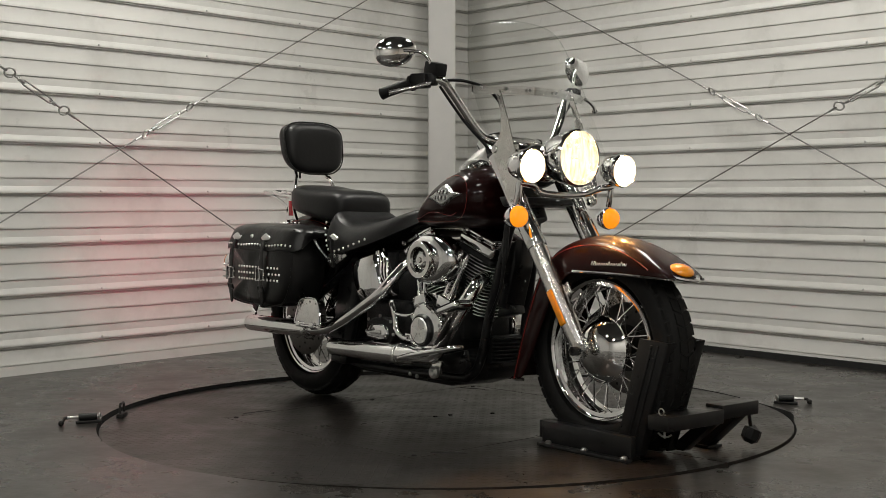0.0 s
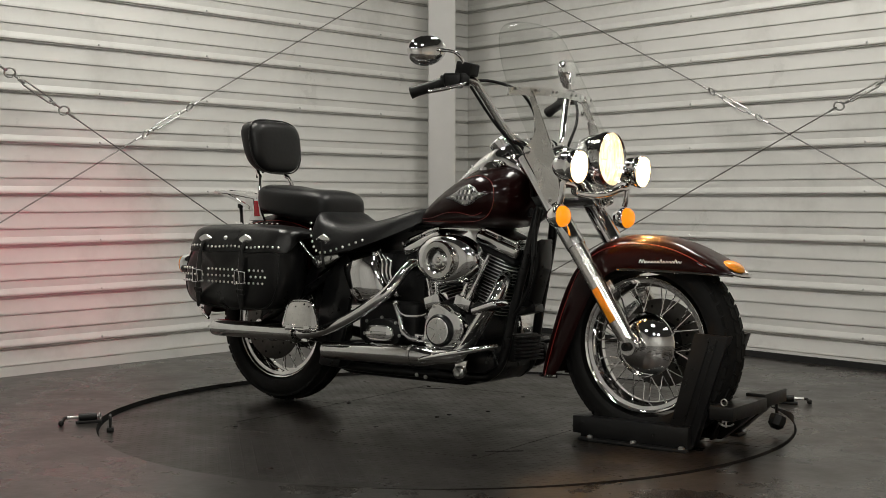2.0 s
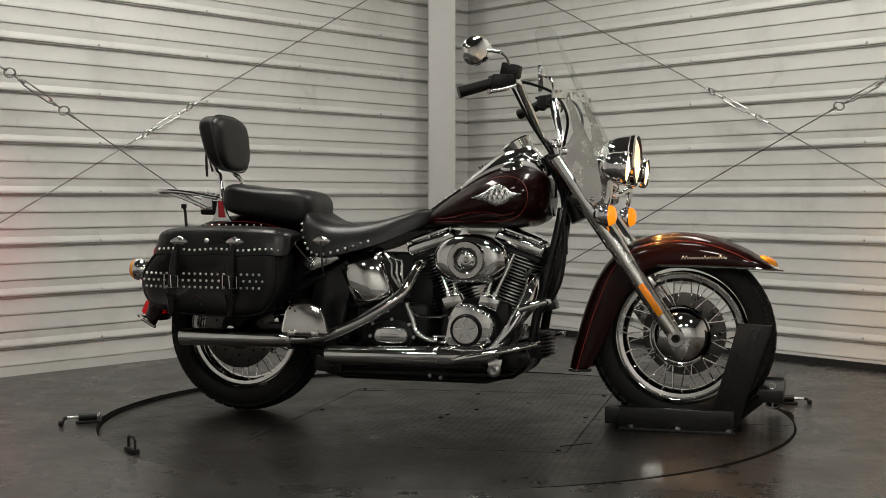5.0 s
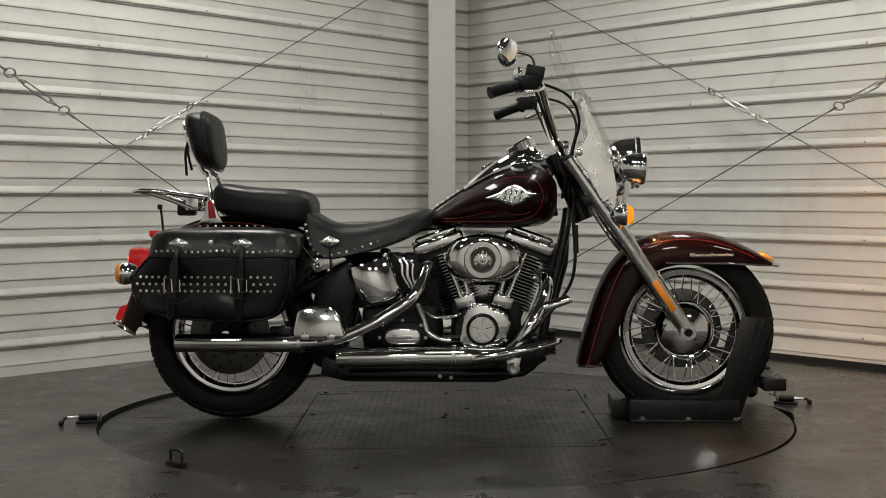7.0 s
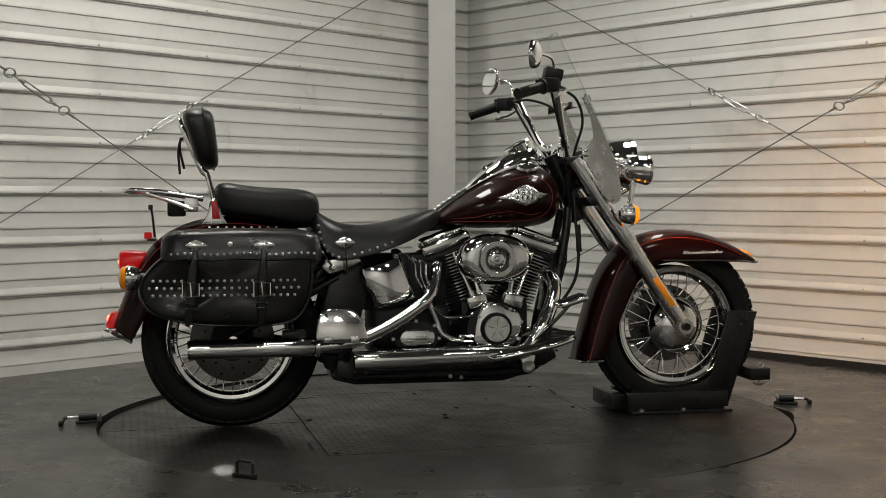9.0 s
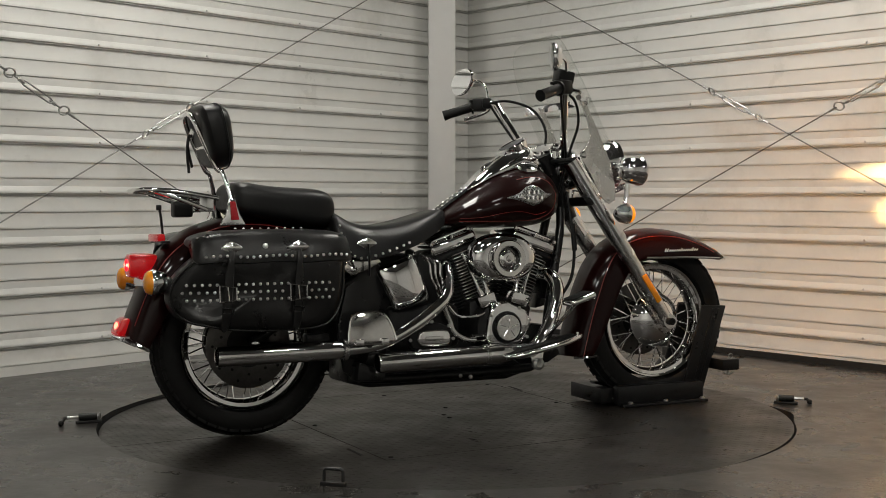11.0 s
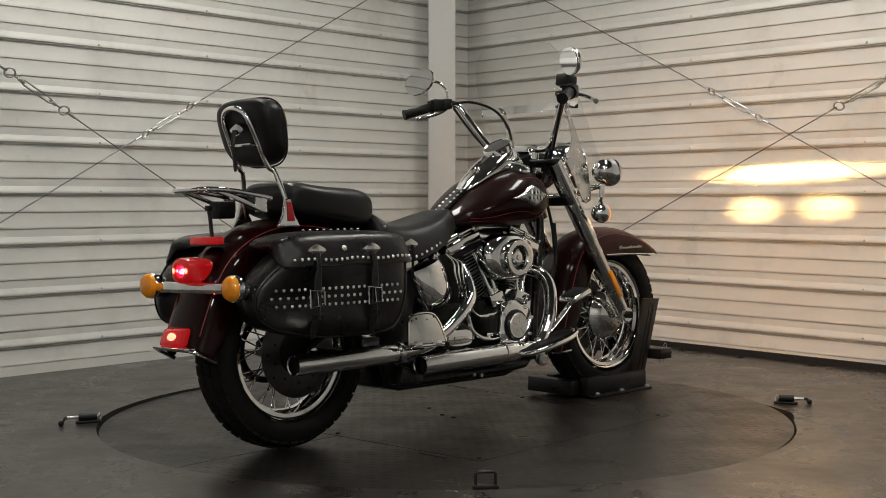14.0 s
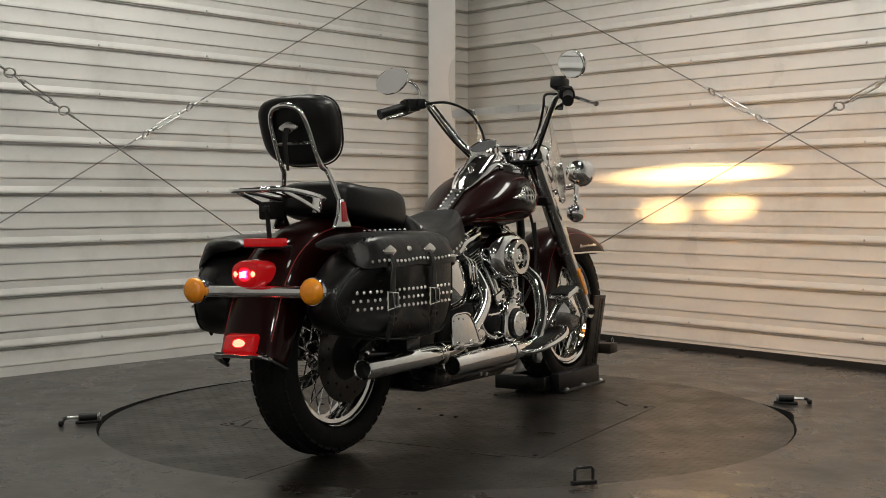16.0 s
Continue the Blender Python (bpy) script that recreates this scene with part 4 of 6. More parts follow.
    part("wiring_loom", tube(f([(0.345, 0.245, 1.135), (0.39, 0.162, 1.00), (0.415, 0.12, 0.97), (0.43, 0.08, 0.9)]), 0.0060, 8), BLACK_PLASTIC, bike)
state["turn"] = None


# ---- tank, console, seats, rear fender ----
def bulge(stations, n=28, power=2.6, flat=0.35, crown=2.0):
    """Rings across x: (x, z low, z high, half width); the low side is flatter than the top."""
    rings = []
    for x, z0, z1, w in stations:
        r = []
        zm = z0 + (z1 - z0) * flat
        for k in range(n):
            a = 2 * math.pi * k / n
            ca, sa = math.cos(a), math.sin(a)
            yy = w * math.copysign(abs(ca) ** (2 / power), ca)
            zz = zm + ((z1 - zm) if sa > 0 else (zm - z0)) * math.copysign(abs(sa) ** (2 / (power if sa < 0 else crown)), sa)
            r.append((x, yy, zz))
        rings.append(r)
    bm = bmesh.new()
    skin(bm, rings)
    return bm


TANK = [(-0.072, 0.700, 0.716, 0.030), (-0.055, 0.697, 0.735, 0.070), (-0.02, 0.694, 0.765, 0.108), (0.03, 0.691, 0.800, 0.142), (0.10, 0.689, 0.845, 0.176), (0.17, 0.688, 0.885, 0.197),
        (0.24, 0.689, 0.908, 0.206), (0.30, 0.692, 0.914, 0.200), (0.345, 0.700, 0.906, 0.180), (0.38, 0.718, 0.882, 0.145), (0.396, 0.745, 0.860, 0.105), (0.400, 0.775, 0.83, 0.05)]
tank = part("fuel_tank", bulge(TANK, 36, 2.5, 0.45), PAINT, bike, "glossy dark maroon teardrop fuel tank with red pinstripes", sub=1)


def tank_w(x, z):
    """Half width of the tank at a point of its side."""
    xs = [s[0] for s in TANK]
    z0, z1, w = (float(np.interp(x, xs, [s[i] for s in TANK])) for i in (1, 2, 3))
    zm = z0 + (z1 - z0) * 0.45
    if z > zm:
        q = min(1, (z - zm) / (z1 - zm))
        return w * max(0, 1 - q ** 2.0) ** (1 / 2.5)
    q = min(1, (zm - z) / (zm - z0))
    return w * max(0, 1 - q ** 2.5) ** (1 / 2.5)


for s in (-1, 1):
    on = lambda pts, off=0.0015: [(x, s * (tank_w(x, z) + off), z) for x, z in pts]
    part("pinstripe", tube(on([(-0.01, 0.712), (0.08, 0.712), (0.18, 0.712), (0.27, 0.718), (0.325, 0.745), (0.345, 0.80), (0.325, 0.85), (0.27, 0.872), (0.20, 0.862)]), 0.0010, 6), STRIPE, tank, "thin red pinstripe")
    part("pinstripe", tube(on([(-0.01, 0.722), (0.06, 0.726), (0.14, 0.742), (0.20, 0.745), (0.26, 0.735), (0.30, 0.745)]), 0.0009, 6), STRIPE, tank, "thin red pinstripe")
    # a chrome lozenge emblem with two plain raised bars for its lettering
    bm = bmesh.new()
    out = [(0.142, 0.797), (0.19, 0.810), (0.218, 0.826), (0.245, 0.832), (0.268, 0.826), (0.29, 0.812), (0.326, 0.808), (0.29, 0.795), (0.268, 0.782), (0.24, 0.776), (0.21, 0.784), (0.18, 0.792)]
    out = [(x, 0.804 + 1.35 * (z - 0.804)) for x, z in out]
    a = [bm.verts.new(p) for p in on(out, 0.001)]
    mid_v = bm.verts.new(on([(0.242, 0.804)], 0.0068)[0])
    low = [bm.verts.new(p) for p in on(out, -0.006)]
    inner = [bm.verts.new(p) for p in on([(0.242 + (x - 0.242) * 0.82, 0.804 + (z - 0.804) * 0.8) for x, z in out], 0.006)]
    for i in range(len(out)):
        j = (i + 1) % len(out)
        bm.faces.new((low[i], low[j], a[j], a[i]))
        bm.faces.new((a[i], a[j], inner[j], inner[i]))
        bm.faces.new((inner[i], inner[j], mid_v))
    bd = part("tank_badge", bm, BADGE, tank, "chrome lozenge emblem", angle=20)
    for zc, x0, count in ((0.815, 0.214, 7), (0.795, 0.208, 8)):
        for k in range(count):
            x = x0 + 0.0092 * k
            part("raised_bar", tube(on([(x, zc - 0.0065), (x + 0.001, zc + 0.0065)], 0.0072), 0.0021, 6, smooth=False), SILVER if k % 2 else PAINT_BLACK, bd)

CON = [(0.050, 0.815, 0.830, 0.022), (0.085, 0.832, 0.866, 0.046), (0.13, 0.855, 0.902, 0.060), (0.18, 0.875, 0.940, 0.068), (0.23, 0.885, 0.972, 0.074), (0.28, 0.89, 0.996, 0.074), (0.32, 0.885, 0.996, 0.068), (0.36, 0.875, 0.955, 0.055), (0.39, 0.865, 0.900, 0.038)]
dash = part("dash_console", bulge(CON, 24, 2.6, 0.3), CHROME, bike, "chrome dash console on the tank", sub=1)
sp_ax = V(-0.50, 0, 0.87)
part("speedometer", lathe([(0.0, -0.03), (0.050, -0.03), (0.056, 0.0), (0.058, 0.012), (0.054, 0.018), (0.050, 0.014), (0.0, 0.012)], (0.268, 0, 0.985), sp_ax, 32), CHROME, dash, "round chrome speedometer bezel")
part("speedometer_dial", lathe([(0.0, 0), (0.049, 0), (0.049, 0.002), (0.0, 0.002)], V(0.268, 0, 0.985) + sp_ax.normalized() * 0.0135, sp_ax, 28), WHITE_PLASTIC, dash, "grey dial face")
part("ignition_switch", lathe([(0.0, -0.01), (0.020, -0.01), (0.022, 0.008), (0.016, 0.016), (0.0, 0.018)], (0.165, 0, 0.912), (-0.45, 0, 0.9), 16), BLACK_PLASTIC, dash)
part("knob", lathe([(0.0, -0.01), (0.008, -0.01), (0.010, 0.010), (0.0, 0.014)], (0.135, -0.012, 0.905), (-0.4, -0.1, 0.9), 10), CHROME, dash)
for s in (-1, 1):
    part("fuel_cap", lathe([(0.0, -0.012), (0.038, -0.012), (0.041, 0.004), (0.036, 0.012), (0.015, 0.017), (0.0, 0.018)], (0.272, s * 0.105, 0.905), (-0.1, s * 0.42, 0.9), 24), CHROME, tank, "chrome fuel cap")
strap_pts = [(0.075, 0.838), (0.03, 0.808), (-0.02, 0.775), (-0.065, 0.742)]
bm = bmesh.new()
skin(bm, [[(x, -0.028, z - 0.004), (x, 0.028, z - 0.004), (x, 0.024, z + 0.006), (x, -0.024, z + 0.006)] for x, z in strap_pts])
bib = part("tank_strap", bm, LEATHER, bike, "black studded leather tank strap")
stud_me = finish(lathe([(0.0054, 0.0), (0.0048, 0.0020), (0.0028, 0.0042), (0.0, 0.0050)], (0, 0, 0), (0, 0, 1), 8), "stud", SILVER)


def stud(p, normal, parent, scale=1.0):
    ob = new("stud", stud_me)
    ob.parent = parent
    if state["turn"] is not None:
        p = state["turn"] @ Vector(p)
    ob.matrix_basis = Matrix.Translation(p) @ Vector(normal).to_track_quat("Z", "X").to_matrix().to_4x4() @ Matrix.Diagonal((scale, scale, scale, 1))
    return ob


def concho(c, w, h, axis, s):
    """A lobed diamond disc, domed, facing s along its axis (0: x, 1: y)."""
    bm = lathe([(0.0, 0.0), (1.0, 0.0), (0.9, 0.25), (0.4, 0.6), (0.0, 0.7)], (0, 0, 0), (s, 0, 0) if axis == 0 else (0, s, 0), 16)
    for v in bm.verts:
        wide = v.co.y if axis == 0 else v.co.x
        z = v.co.z * h * (1 - 0.55 * abs(wide))
        deep = (v.co.x if axis == 0 else v.co.y) * 0.010
        v.co = V(c[0] + deep, c[1] + wide * w, c[2] + z) if axis == 0 else V(c[0] + wide * w, c[1] + deep, c[2] + z)
    return bm


for k in range(7):
    x = 0.06 - 0.019 * k
    z = float(np.interp(-x, [-q[0] for q in strap_pts], [q[1] for q in strap_pts]))
    for s in (-1, 1):
        stud((x, s * 0.019, z + 0.006), (-0.3, 0, 1), bib)

SEAT = [(-0.030, 0.722, 0.742, 0.045), (-0.055, 0.700, 0.762, 0.085), (-0.11, 0.668, 0.747, 0.128), (-0.18, 0.635, 0.724, 0.165), (-0.26, 0.606, 0.706, 0.192), (-0.34, 0.586, 0.700, 0.205), (-0.41, 0.570, 0.706, 0.208), (-0.455, 0.590, 0.728, 0.204), (-0.49, 0.640, 0.752, 0.190), (-0.515, 0.690, 0.755, 0.150)]


def saddle(stations, power=3.2, dip=0.0):
    """Like bulge, but draped: flanks fall nearly straight to the lower edge."""
    rings = []
    for x, z0, z1, w in stations:
        r = []
        for q in (1.0, 0.99, 0.965, 0.90, 0.76, 0.52, 0.25, 0, -0.25, -0.52, -0.76, -0.90, -0.965, -0.99, -1.0):
            a = abs(q)
            drop = a ** 7
            r.append((x, w * q, z1 - (z1 - z0) * drop + dip * (a * a - a ** 6)))
        r += [(x, -w * 0.8, z0 + 0.015), (x, w * 0.8, z0 + 0.015)]
        rings.append(r)
    bm = bmesh.new()
    skin(bm, rings)
    return bm


seat = part("rider_seat", saddle(SEAT, dip=0.012), VINYL, bike, "smooth black vinyl rider seat with studded skirt", sub=2)
PIL = [(-0.478, 0.745, 0.772, 0.080), (-0.484, 0.712, 0.800, 0.116), (-0.505, 0.690, 0.822, 0.136), (-0.560, 0.690, 0.833, 0.150), (-0.65, 0.708, 0.834, 0.155), (-0.74, 0.722, 0.842, 0.154), (-0.80, 0.732, 0.854, 0.146), (-0.834, 0.748, 0.850, 0.132), (-0.848, 0.772, 0.822, 0.105)]
part("passenger_seat", bulge(PIL, 32, 4.4, 0.5, 3.4), VINYL, bike, "smooth black vinyl passenger seat", sub=2)
for s in (-1, 1):
    pts = [(-0.494, 0.700), (-0.490, 0.676), (-0.484, 0.652), (-0.475, 0.630), (-0.463, 0.611), (-0.447, 0.597), (-0.425, 0.590), (-0.400, 0.592), (-0.372, 0.598), (-0.345, 0.605), (-0.318, 0.613), (-0.290, 0.622), (-0.262, 0.631), (-0.237, 0.640)]
    for x, z in pts:
        w = float(np.interp(-x, [-q[0] for q in SEAT], [q[3] for q in SEAT]))
        stud((x, s * (w - 0.001), z), (0, s, 0.08), seat)
    part("concho", concho((-0.405, s * 0.211, 0.640), 0.036, 0.020, 1, s), CHROME_SOFT, seat, "chrome diamond concho", angle=20)
    part("concho_tassel", tube([(-0.404, s * 0.219, 0.638), (-0.402, s * 0.219, 0.60), (-0.398, s * 0.212, 0.53)], 0.007, 6, flat=0.5), LEATHER, seat)

RST = [((-0.46, 0.60), (-0.44, 0.42)), ((-0.50, 0.665), (-0.50, 0.47)), ((-0.58, 0.708), (-0.58, 0.53)), ((-0.67, 0.728), (-0.67, 0.57)), ((-0.77, 0.737), (-0.77, 0.585)), ((-0.86, 0.732), (-0.86, 0.575)), ((-0.945, 0.711), (-0.93, 0.545)),
       ((-1.015, 0.675), (-0.99, 0.505)), ((-1.070, 0.625), (-1.035, 0.46)), ((-1.115, 0.555), (-1.07, 0.41)), ((-1.150, 0.475), (-1.095, 0.36)), ((-1.180, 0.395), (-1.115, 0.325)), ((-1.196, 0.348), (-1.125, 0.305))]
rf = part("rear_fender", fender(RST, 0.108, SHAPE), PAINT, bike, "deep dark maroon rear fender with red pinstripe", sub=2, solid=0.004)
for s in (-1, 1):
    pts = []
    for i, k in ((2, 0.80), (3, 0.80), (4, 0.80), (5, 0.80), (6, 0.80), (7, 0.80), (8, 0.8), (9, 0.8), (10, 0.8), (11, 0.8)):
        o, lo = RST[i]
        pts.append((lo[0] + (o[0] - lo[0]) * k, s * 0.108 * 0.825 * 1.01, lo[1] + (o[1] - lo[1]) * k + 0.002))
    part("pinstripe", tube(pts, 0.0017, 6), STRIPE, rf, "thin red pinstripe")
    part("fender_strut", slab([(-0.44, 0.625), (-0.47, 0.655), (-0.56, 0.50), (-0.88, 0.62), (-0.88, 0.57), (-0.54, 0.44)], s * 0.122 - 0.006, s * 0.122 + 0.006, 0.003), FRAME, bike)
part("fender_tip_trim", tube([(-1.125, 0.112, 0.303), (-1.19, 0.100, 0.335), (-1.204, 0.05, 0.345), (-1.207, 0, 0.347), (-1.204, -0.05, 0.345), (-1.19, -0.100, 0.335), (-1.125, -0.112, 0.303)], 0.0065, 8), CHROME, rf, "chrome fender tip trim")

# tail lamp, lower lamp, light bar
tl = part("tail_lamp", lathe([(0.0, -0.07), (0.030, -0.066), (0.040, -0.03), (0.042, 0.0), (0.044, 0.008), (0.0, 0.008)], (-1.115, 0, 0.575), (-1, 0, 0.12), 28), CHROME, bike, "chrome tail lamp with lit red lens")
bm = bmesh.new()
skin(bm, [[(x, a * math.copysign(abs(math.cos(q)) ** 0.8, math.cos(q)), 0.577 + b * math.copysign(abs(math.sin(q)) ** 0.8, math.sin(q))) for q in (2 * math.pi * k / 32 for k in range(32))]
          for x, a, b in ((-1.062, 0.044, 0.032), (-1.090, 0.052, 0.038), (-1.130, 0.055, 0.041), (-1.156, 0.055, 0.041), (-1.168, 0.050, 0.037), (-1.173, 0.038, 0.028), (-1.174, 0.026, 0.021), (-1.172, 0.021, 0.018), (-1.134, 0.019, 0.016), (-1.128, 0.002, 0.002))], caps=False)
part("lens", bm, RED_LIT, tl, "glossy red lens, lit")
bm = bmesh.new()
bm.faces.new([bm.verts.new((-1.1345, 0.010 * math.cos(2 * math.pi * k / 24), 0.577 - 0.008 * math.sin(2 * math.pi * k / 24))) for k in range(24)])
part("burner", bm, RED_BEAM, tl, "glowing red burner")
for y in (-0.031, 0.031):
    part("bulb", ball((-1.168, y, 0.578), (0.007, 0.012, 0.015), 14), RED_BULB, tl, "bright red bulb")
ll = part("lower_tail_lamp", slab([(-1.150, 0.355), (-1.212, 0.350), (-1.220, 0.356), (-1.200, 0.402), (-1.175, 0.408)], -0.055, 0.055, 0.008), RED_LIT, bike, "lit red lower tail lamp on the fender tip")
part("bulb", ball((-1.2085, -0.004, 0.377), (0.007, 0.024, 0.015), 14), RED_BULB, ll, "bright red bulb")
part("lamp_base", slab([(-1.12, 0.325), (-1.215, 0.337), (-1.226, 0.348), (-1.21, 0.352), (-1.13, 0.350)], -0.085, 0.085, 0.004), CHROME, ll, "chrome lamp base")
lb = part("rear_light_bar", slab([(-1.095, 0.505), (-1.135, 0.505), (-1.142, 0.515), (-1.142, 0.535), (-1.135, 0.542), (-1.095, 0.542)], -0.185, 0.185, 0.006), CHROME, bike, "chrome rear light bar")
for s in (-1, 1):
    sg = part("rear_turn_signal", lathe([(0.0, -0.055), (0.018, -0.050), (0.033, -0.032), (0.040, -0.008), (0.042, 0.004), (0.040, 0.010), (0.0, 0.010)], (-1.130, s * 0.220, 0.527), (-1, 0, 0), 24), CHROME, bike, "chrome bullet turn signal")
    part("lens", lathe([(0.039, 0.008), (0.038, 0.018), (0.030, 0.028), (0.016, 0.033), (0.0, 0.034)], (-1.130, s * 0.220, 0.527), (-1, 0, 0), 24), AMBER, sg, "amber lens")
hs = part("high_stop_lamp", block((-1.085, -0.075, 0.655), (-1.06, 0.075, 0.680), 0.005), RED_LIT, bike, "thin lit red stop lamp strip")
part("bracket", block((-1.075, -0.082, 0.650), (-1.045, 0.082, 0.658), 0.002), CHOCK, hs)
part("plate_bracket", tube([(-1.050, 0.0, 0.66), (-1.054, 0.0, 0.70), (-1.058, 0.0, 0.74), (-1.064, 0.0, 0.770)], 0.009, 8, flat=0.5), CHOCK, bike, "black upright bracket")
part("plate_bracket_head", block((-1.072, -0.010, 0.758), (-1.056, 0.010, 0.776), 0.003), CHOCK, bike)

# ---- backrest, rack ----
state["turn"] = Matrix.Translation((-0.022, 0, 0.002))
bm = bmesh.new()
rings = []
n = 32
for f, grow in ((0.0, 0.70), (0.06, 0.86), (0.18, 0.965), (0.42, 1.0), (0.68, 0.985), (0.86, 0.93), (0.96, 0.82), (1.0, 0.62)):
    r = []
    for k in range(n):
        a = 2 * math.pi * k / n
        ca, sa = math.cos(a), math.sin(a)
        yy = 0.142 * grow * math.copysign(abs(ca) ** 0.62, ca) * (1.0 + 0.10 * sa)
        zz = 0.108 * grow * math.copysign(abs(sa) ** 0.62, sa)
        thick = 0.115 - 0.035 * (0.5 - zz / 0.216)
        r.append((-0.862 + 0.075 * (zz / 0.108) * -0.28 + (f - 0.5) * thick, yy, 1.004 + zz))
    rings.append(r)
skin(bm, rings)
pad = part("backrest_pad", bm, VINYL, bike, "rounded black vinyl passenger backrest pad", sub=1)
part("pad_piping", tube([(-0.855 - 0.021 * math.copysign(abs(math.sin(a)) ** 0.62, math.sin(a)) + 0.012, 0.1425 * math.copysign(abs(math.cos(a)) ** 0.62, math.cos(a)) * (1 + 0.1 * math.sin(a)), 1.004 + 0.1085 * math.copysign(abs(math.sin(a)) ** 0.62, math.sin(a))) for a in (2 * math.pi * k / 48 for k in range(48))], 0.003, 6, smooth=False, closed=True), LEATHER, pad)
UP = [(-0.815, 0.118, 0.72), (-0.822, 0.112, 0.78), (-0.845, 0.085, 0.875), (-0.868, 0.075, 0.90), (-0.922, 0.068, 1.02), (-0.938, 0.052, 1.062), (-0.943, 0.02, 1.076), (-0.943, 0.0, 1.078)]
sb = part("sissy_bar", tube(UP + flipped(UP, -1)[::-1][1:], 0.0085, 12), CHROME, bike, "chrome backrest hoop")
part("cross_bar", tube([(-0.895, 0.075, 0.965), (-0.898, 0, 0.965), (-0.895, -0.075, 0.965)], 0.006, 8), CHROME, sb)
part("concho", concho((-0.927, 0, 1.012), 0.038, 0.020, 0, -1), CHROME_SOFT, pad, "chrome concho", angle=20)
part("tassel", tube([(-0.935, 0.004, 1.01), (-0.94, 0.008, 0.97), (-0.925, 0.012, 0.90)], 0.005, 6), LEATHER, pad)
part("tassel", tube([(-0.935, -0.004, 1.01), (-0.945, -0.004, 0.96), (-0.94, -0.006, 0.88)], 0.005, 6), LEATHER, pad)
for s in (-1, 1):
    sp = part("side_bracket", slab([(-0.868, 0.703), (-0.778, 0.703), (-0.800, 0.74), (-0.812, 0.792), (-0.836, 0.792), (-0.846, 0.74)], s * 0.118 - 0.007, s * 0.118 + 0.007, 0.004), CHROME, bike, "chrome side bracket")
    part("reflector", slab([(-0.834, 0.783), (-0.816, 0.783), (-0.803, 0.722), (-0.831, 0.721)], s * 0.127 - 0.002, s * 0.127 + 0.002, 0.001), RED_REFLECTOR, sp, "red reflector")
state["turn"] = Matrix.Translation((-0.022, 0, 0)) @ Matrix.Diagonal((1, 0.78, 1, 1))
rack = part("luggage_rack", tube([(-0.86, 0.105, 0.796), (-1.00, 0.11, 0.818), (-1.09, 0.105, 0.824), (-1.125, 0.07, 0.822), (-1.13, 0, 0.822), (-1.125, -0.07, 0.822), (-1.09, -0.105, 0.824), (-1.00, -0.11, 0.818), (-0.86, -0.105, 0.796)], 0.0085, 10), CHROME, bike, "chrome luggage rack")
for y in (-0.04, 0.04):
    part("rack_slat", tube([(-0.87, y, 0.800), (-1.0, y, 0.822), (-1.126, y, 0.824)], 0.008, 8, flat=0.6), CHROME, rack)
part("rack_plate", block((-1.12, -0.07, 0.820), (-1.05, 0.07, 0.832), 0.004), CHROME, rack)
for s in (-1, 1):
    part("rack_stay", tube([(-1.07, s * 0.105, 0.82), (-0.98, s * 0.108, 0.79), (-0.90, s * 0.110, 0.758)], 0.008, 8), CHROME, rack)
    part("rack_mount", block((-0.925, s * 0.108 - 0.004, 0.752), (-0.878, s * 0.108 + 0.004, 0.802), 0.003), CHROME, rack)
part("electronics_box", block((-0.985, 0.03, 0.735), (-0.92, 0.10, 0.79), 0.008), BLACK_PLASTIC, bike)


state["turn"] = None


# ---- saddlebags ----
def rounded(outline, k=3):
    return [tuple(p)[0:3:2] for p in smooth_path([(x, 0, z) for x, z in outline + outline[:1]], k)[:-1]]


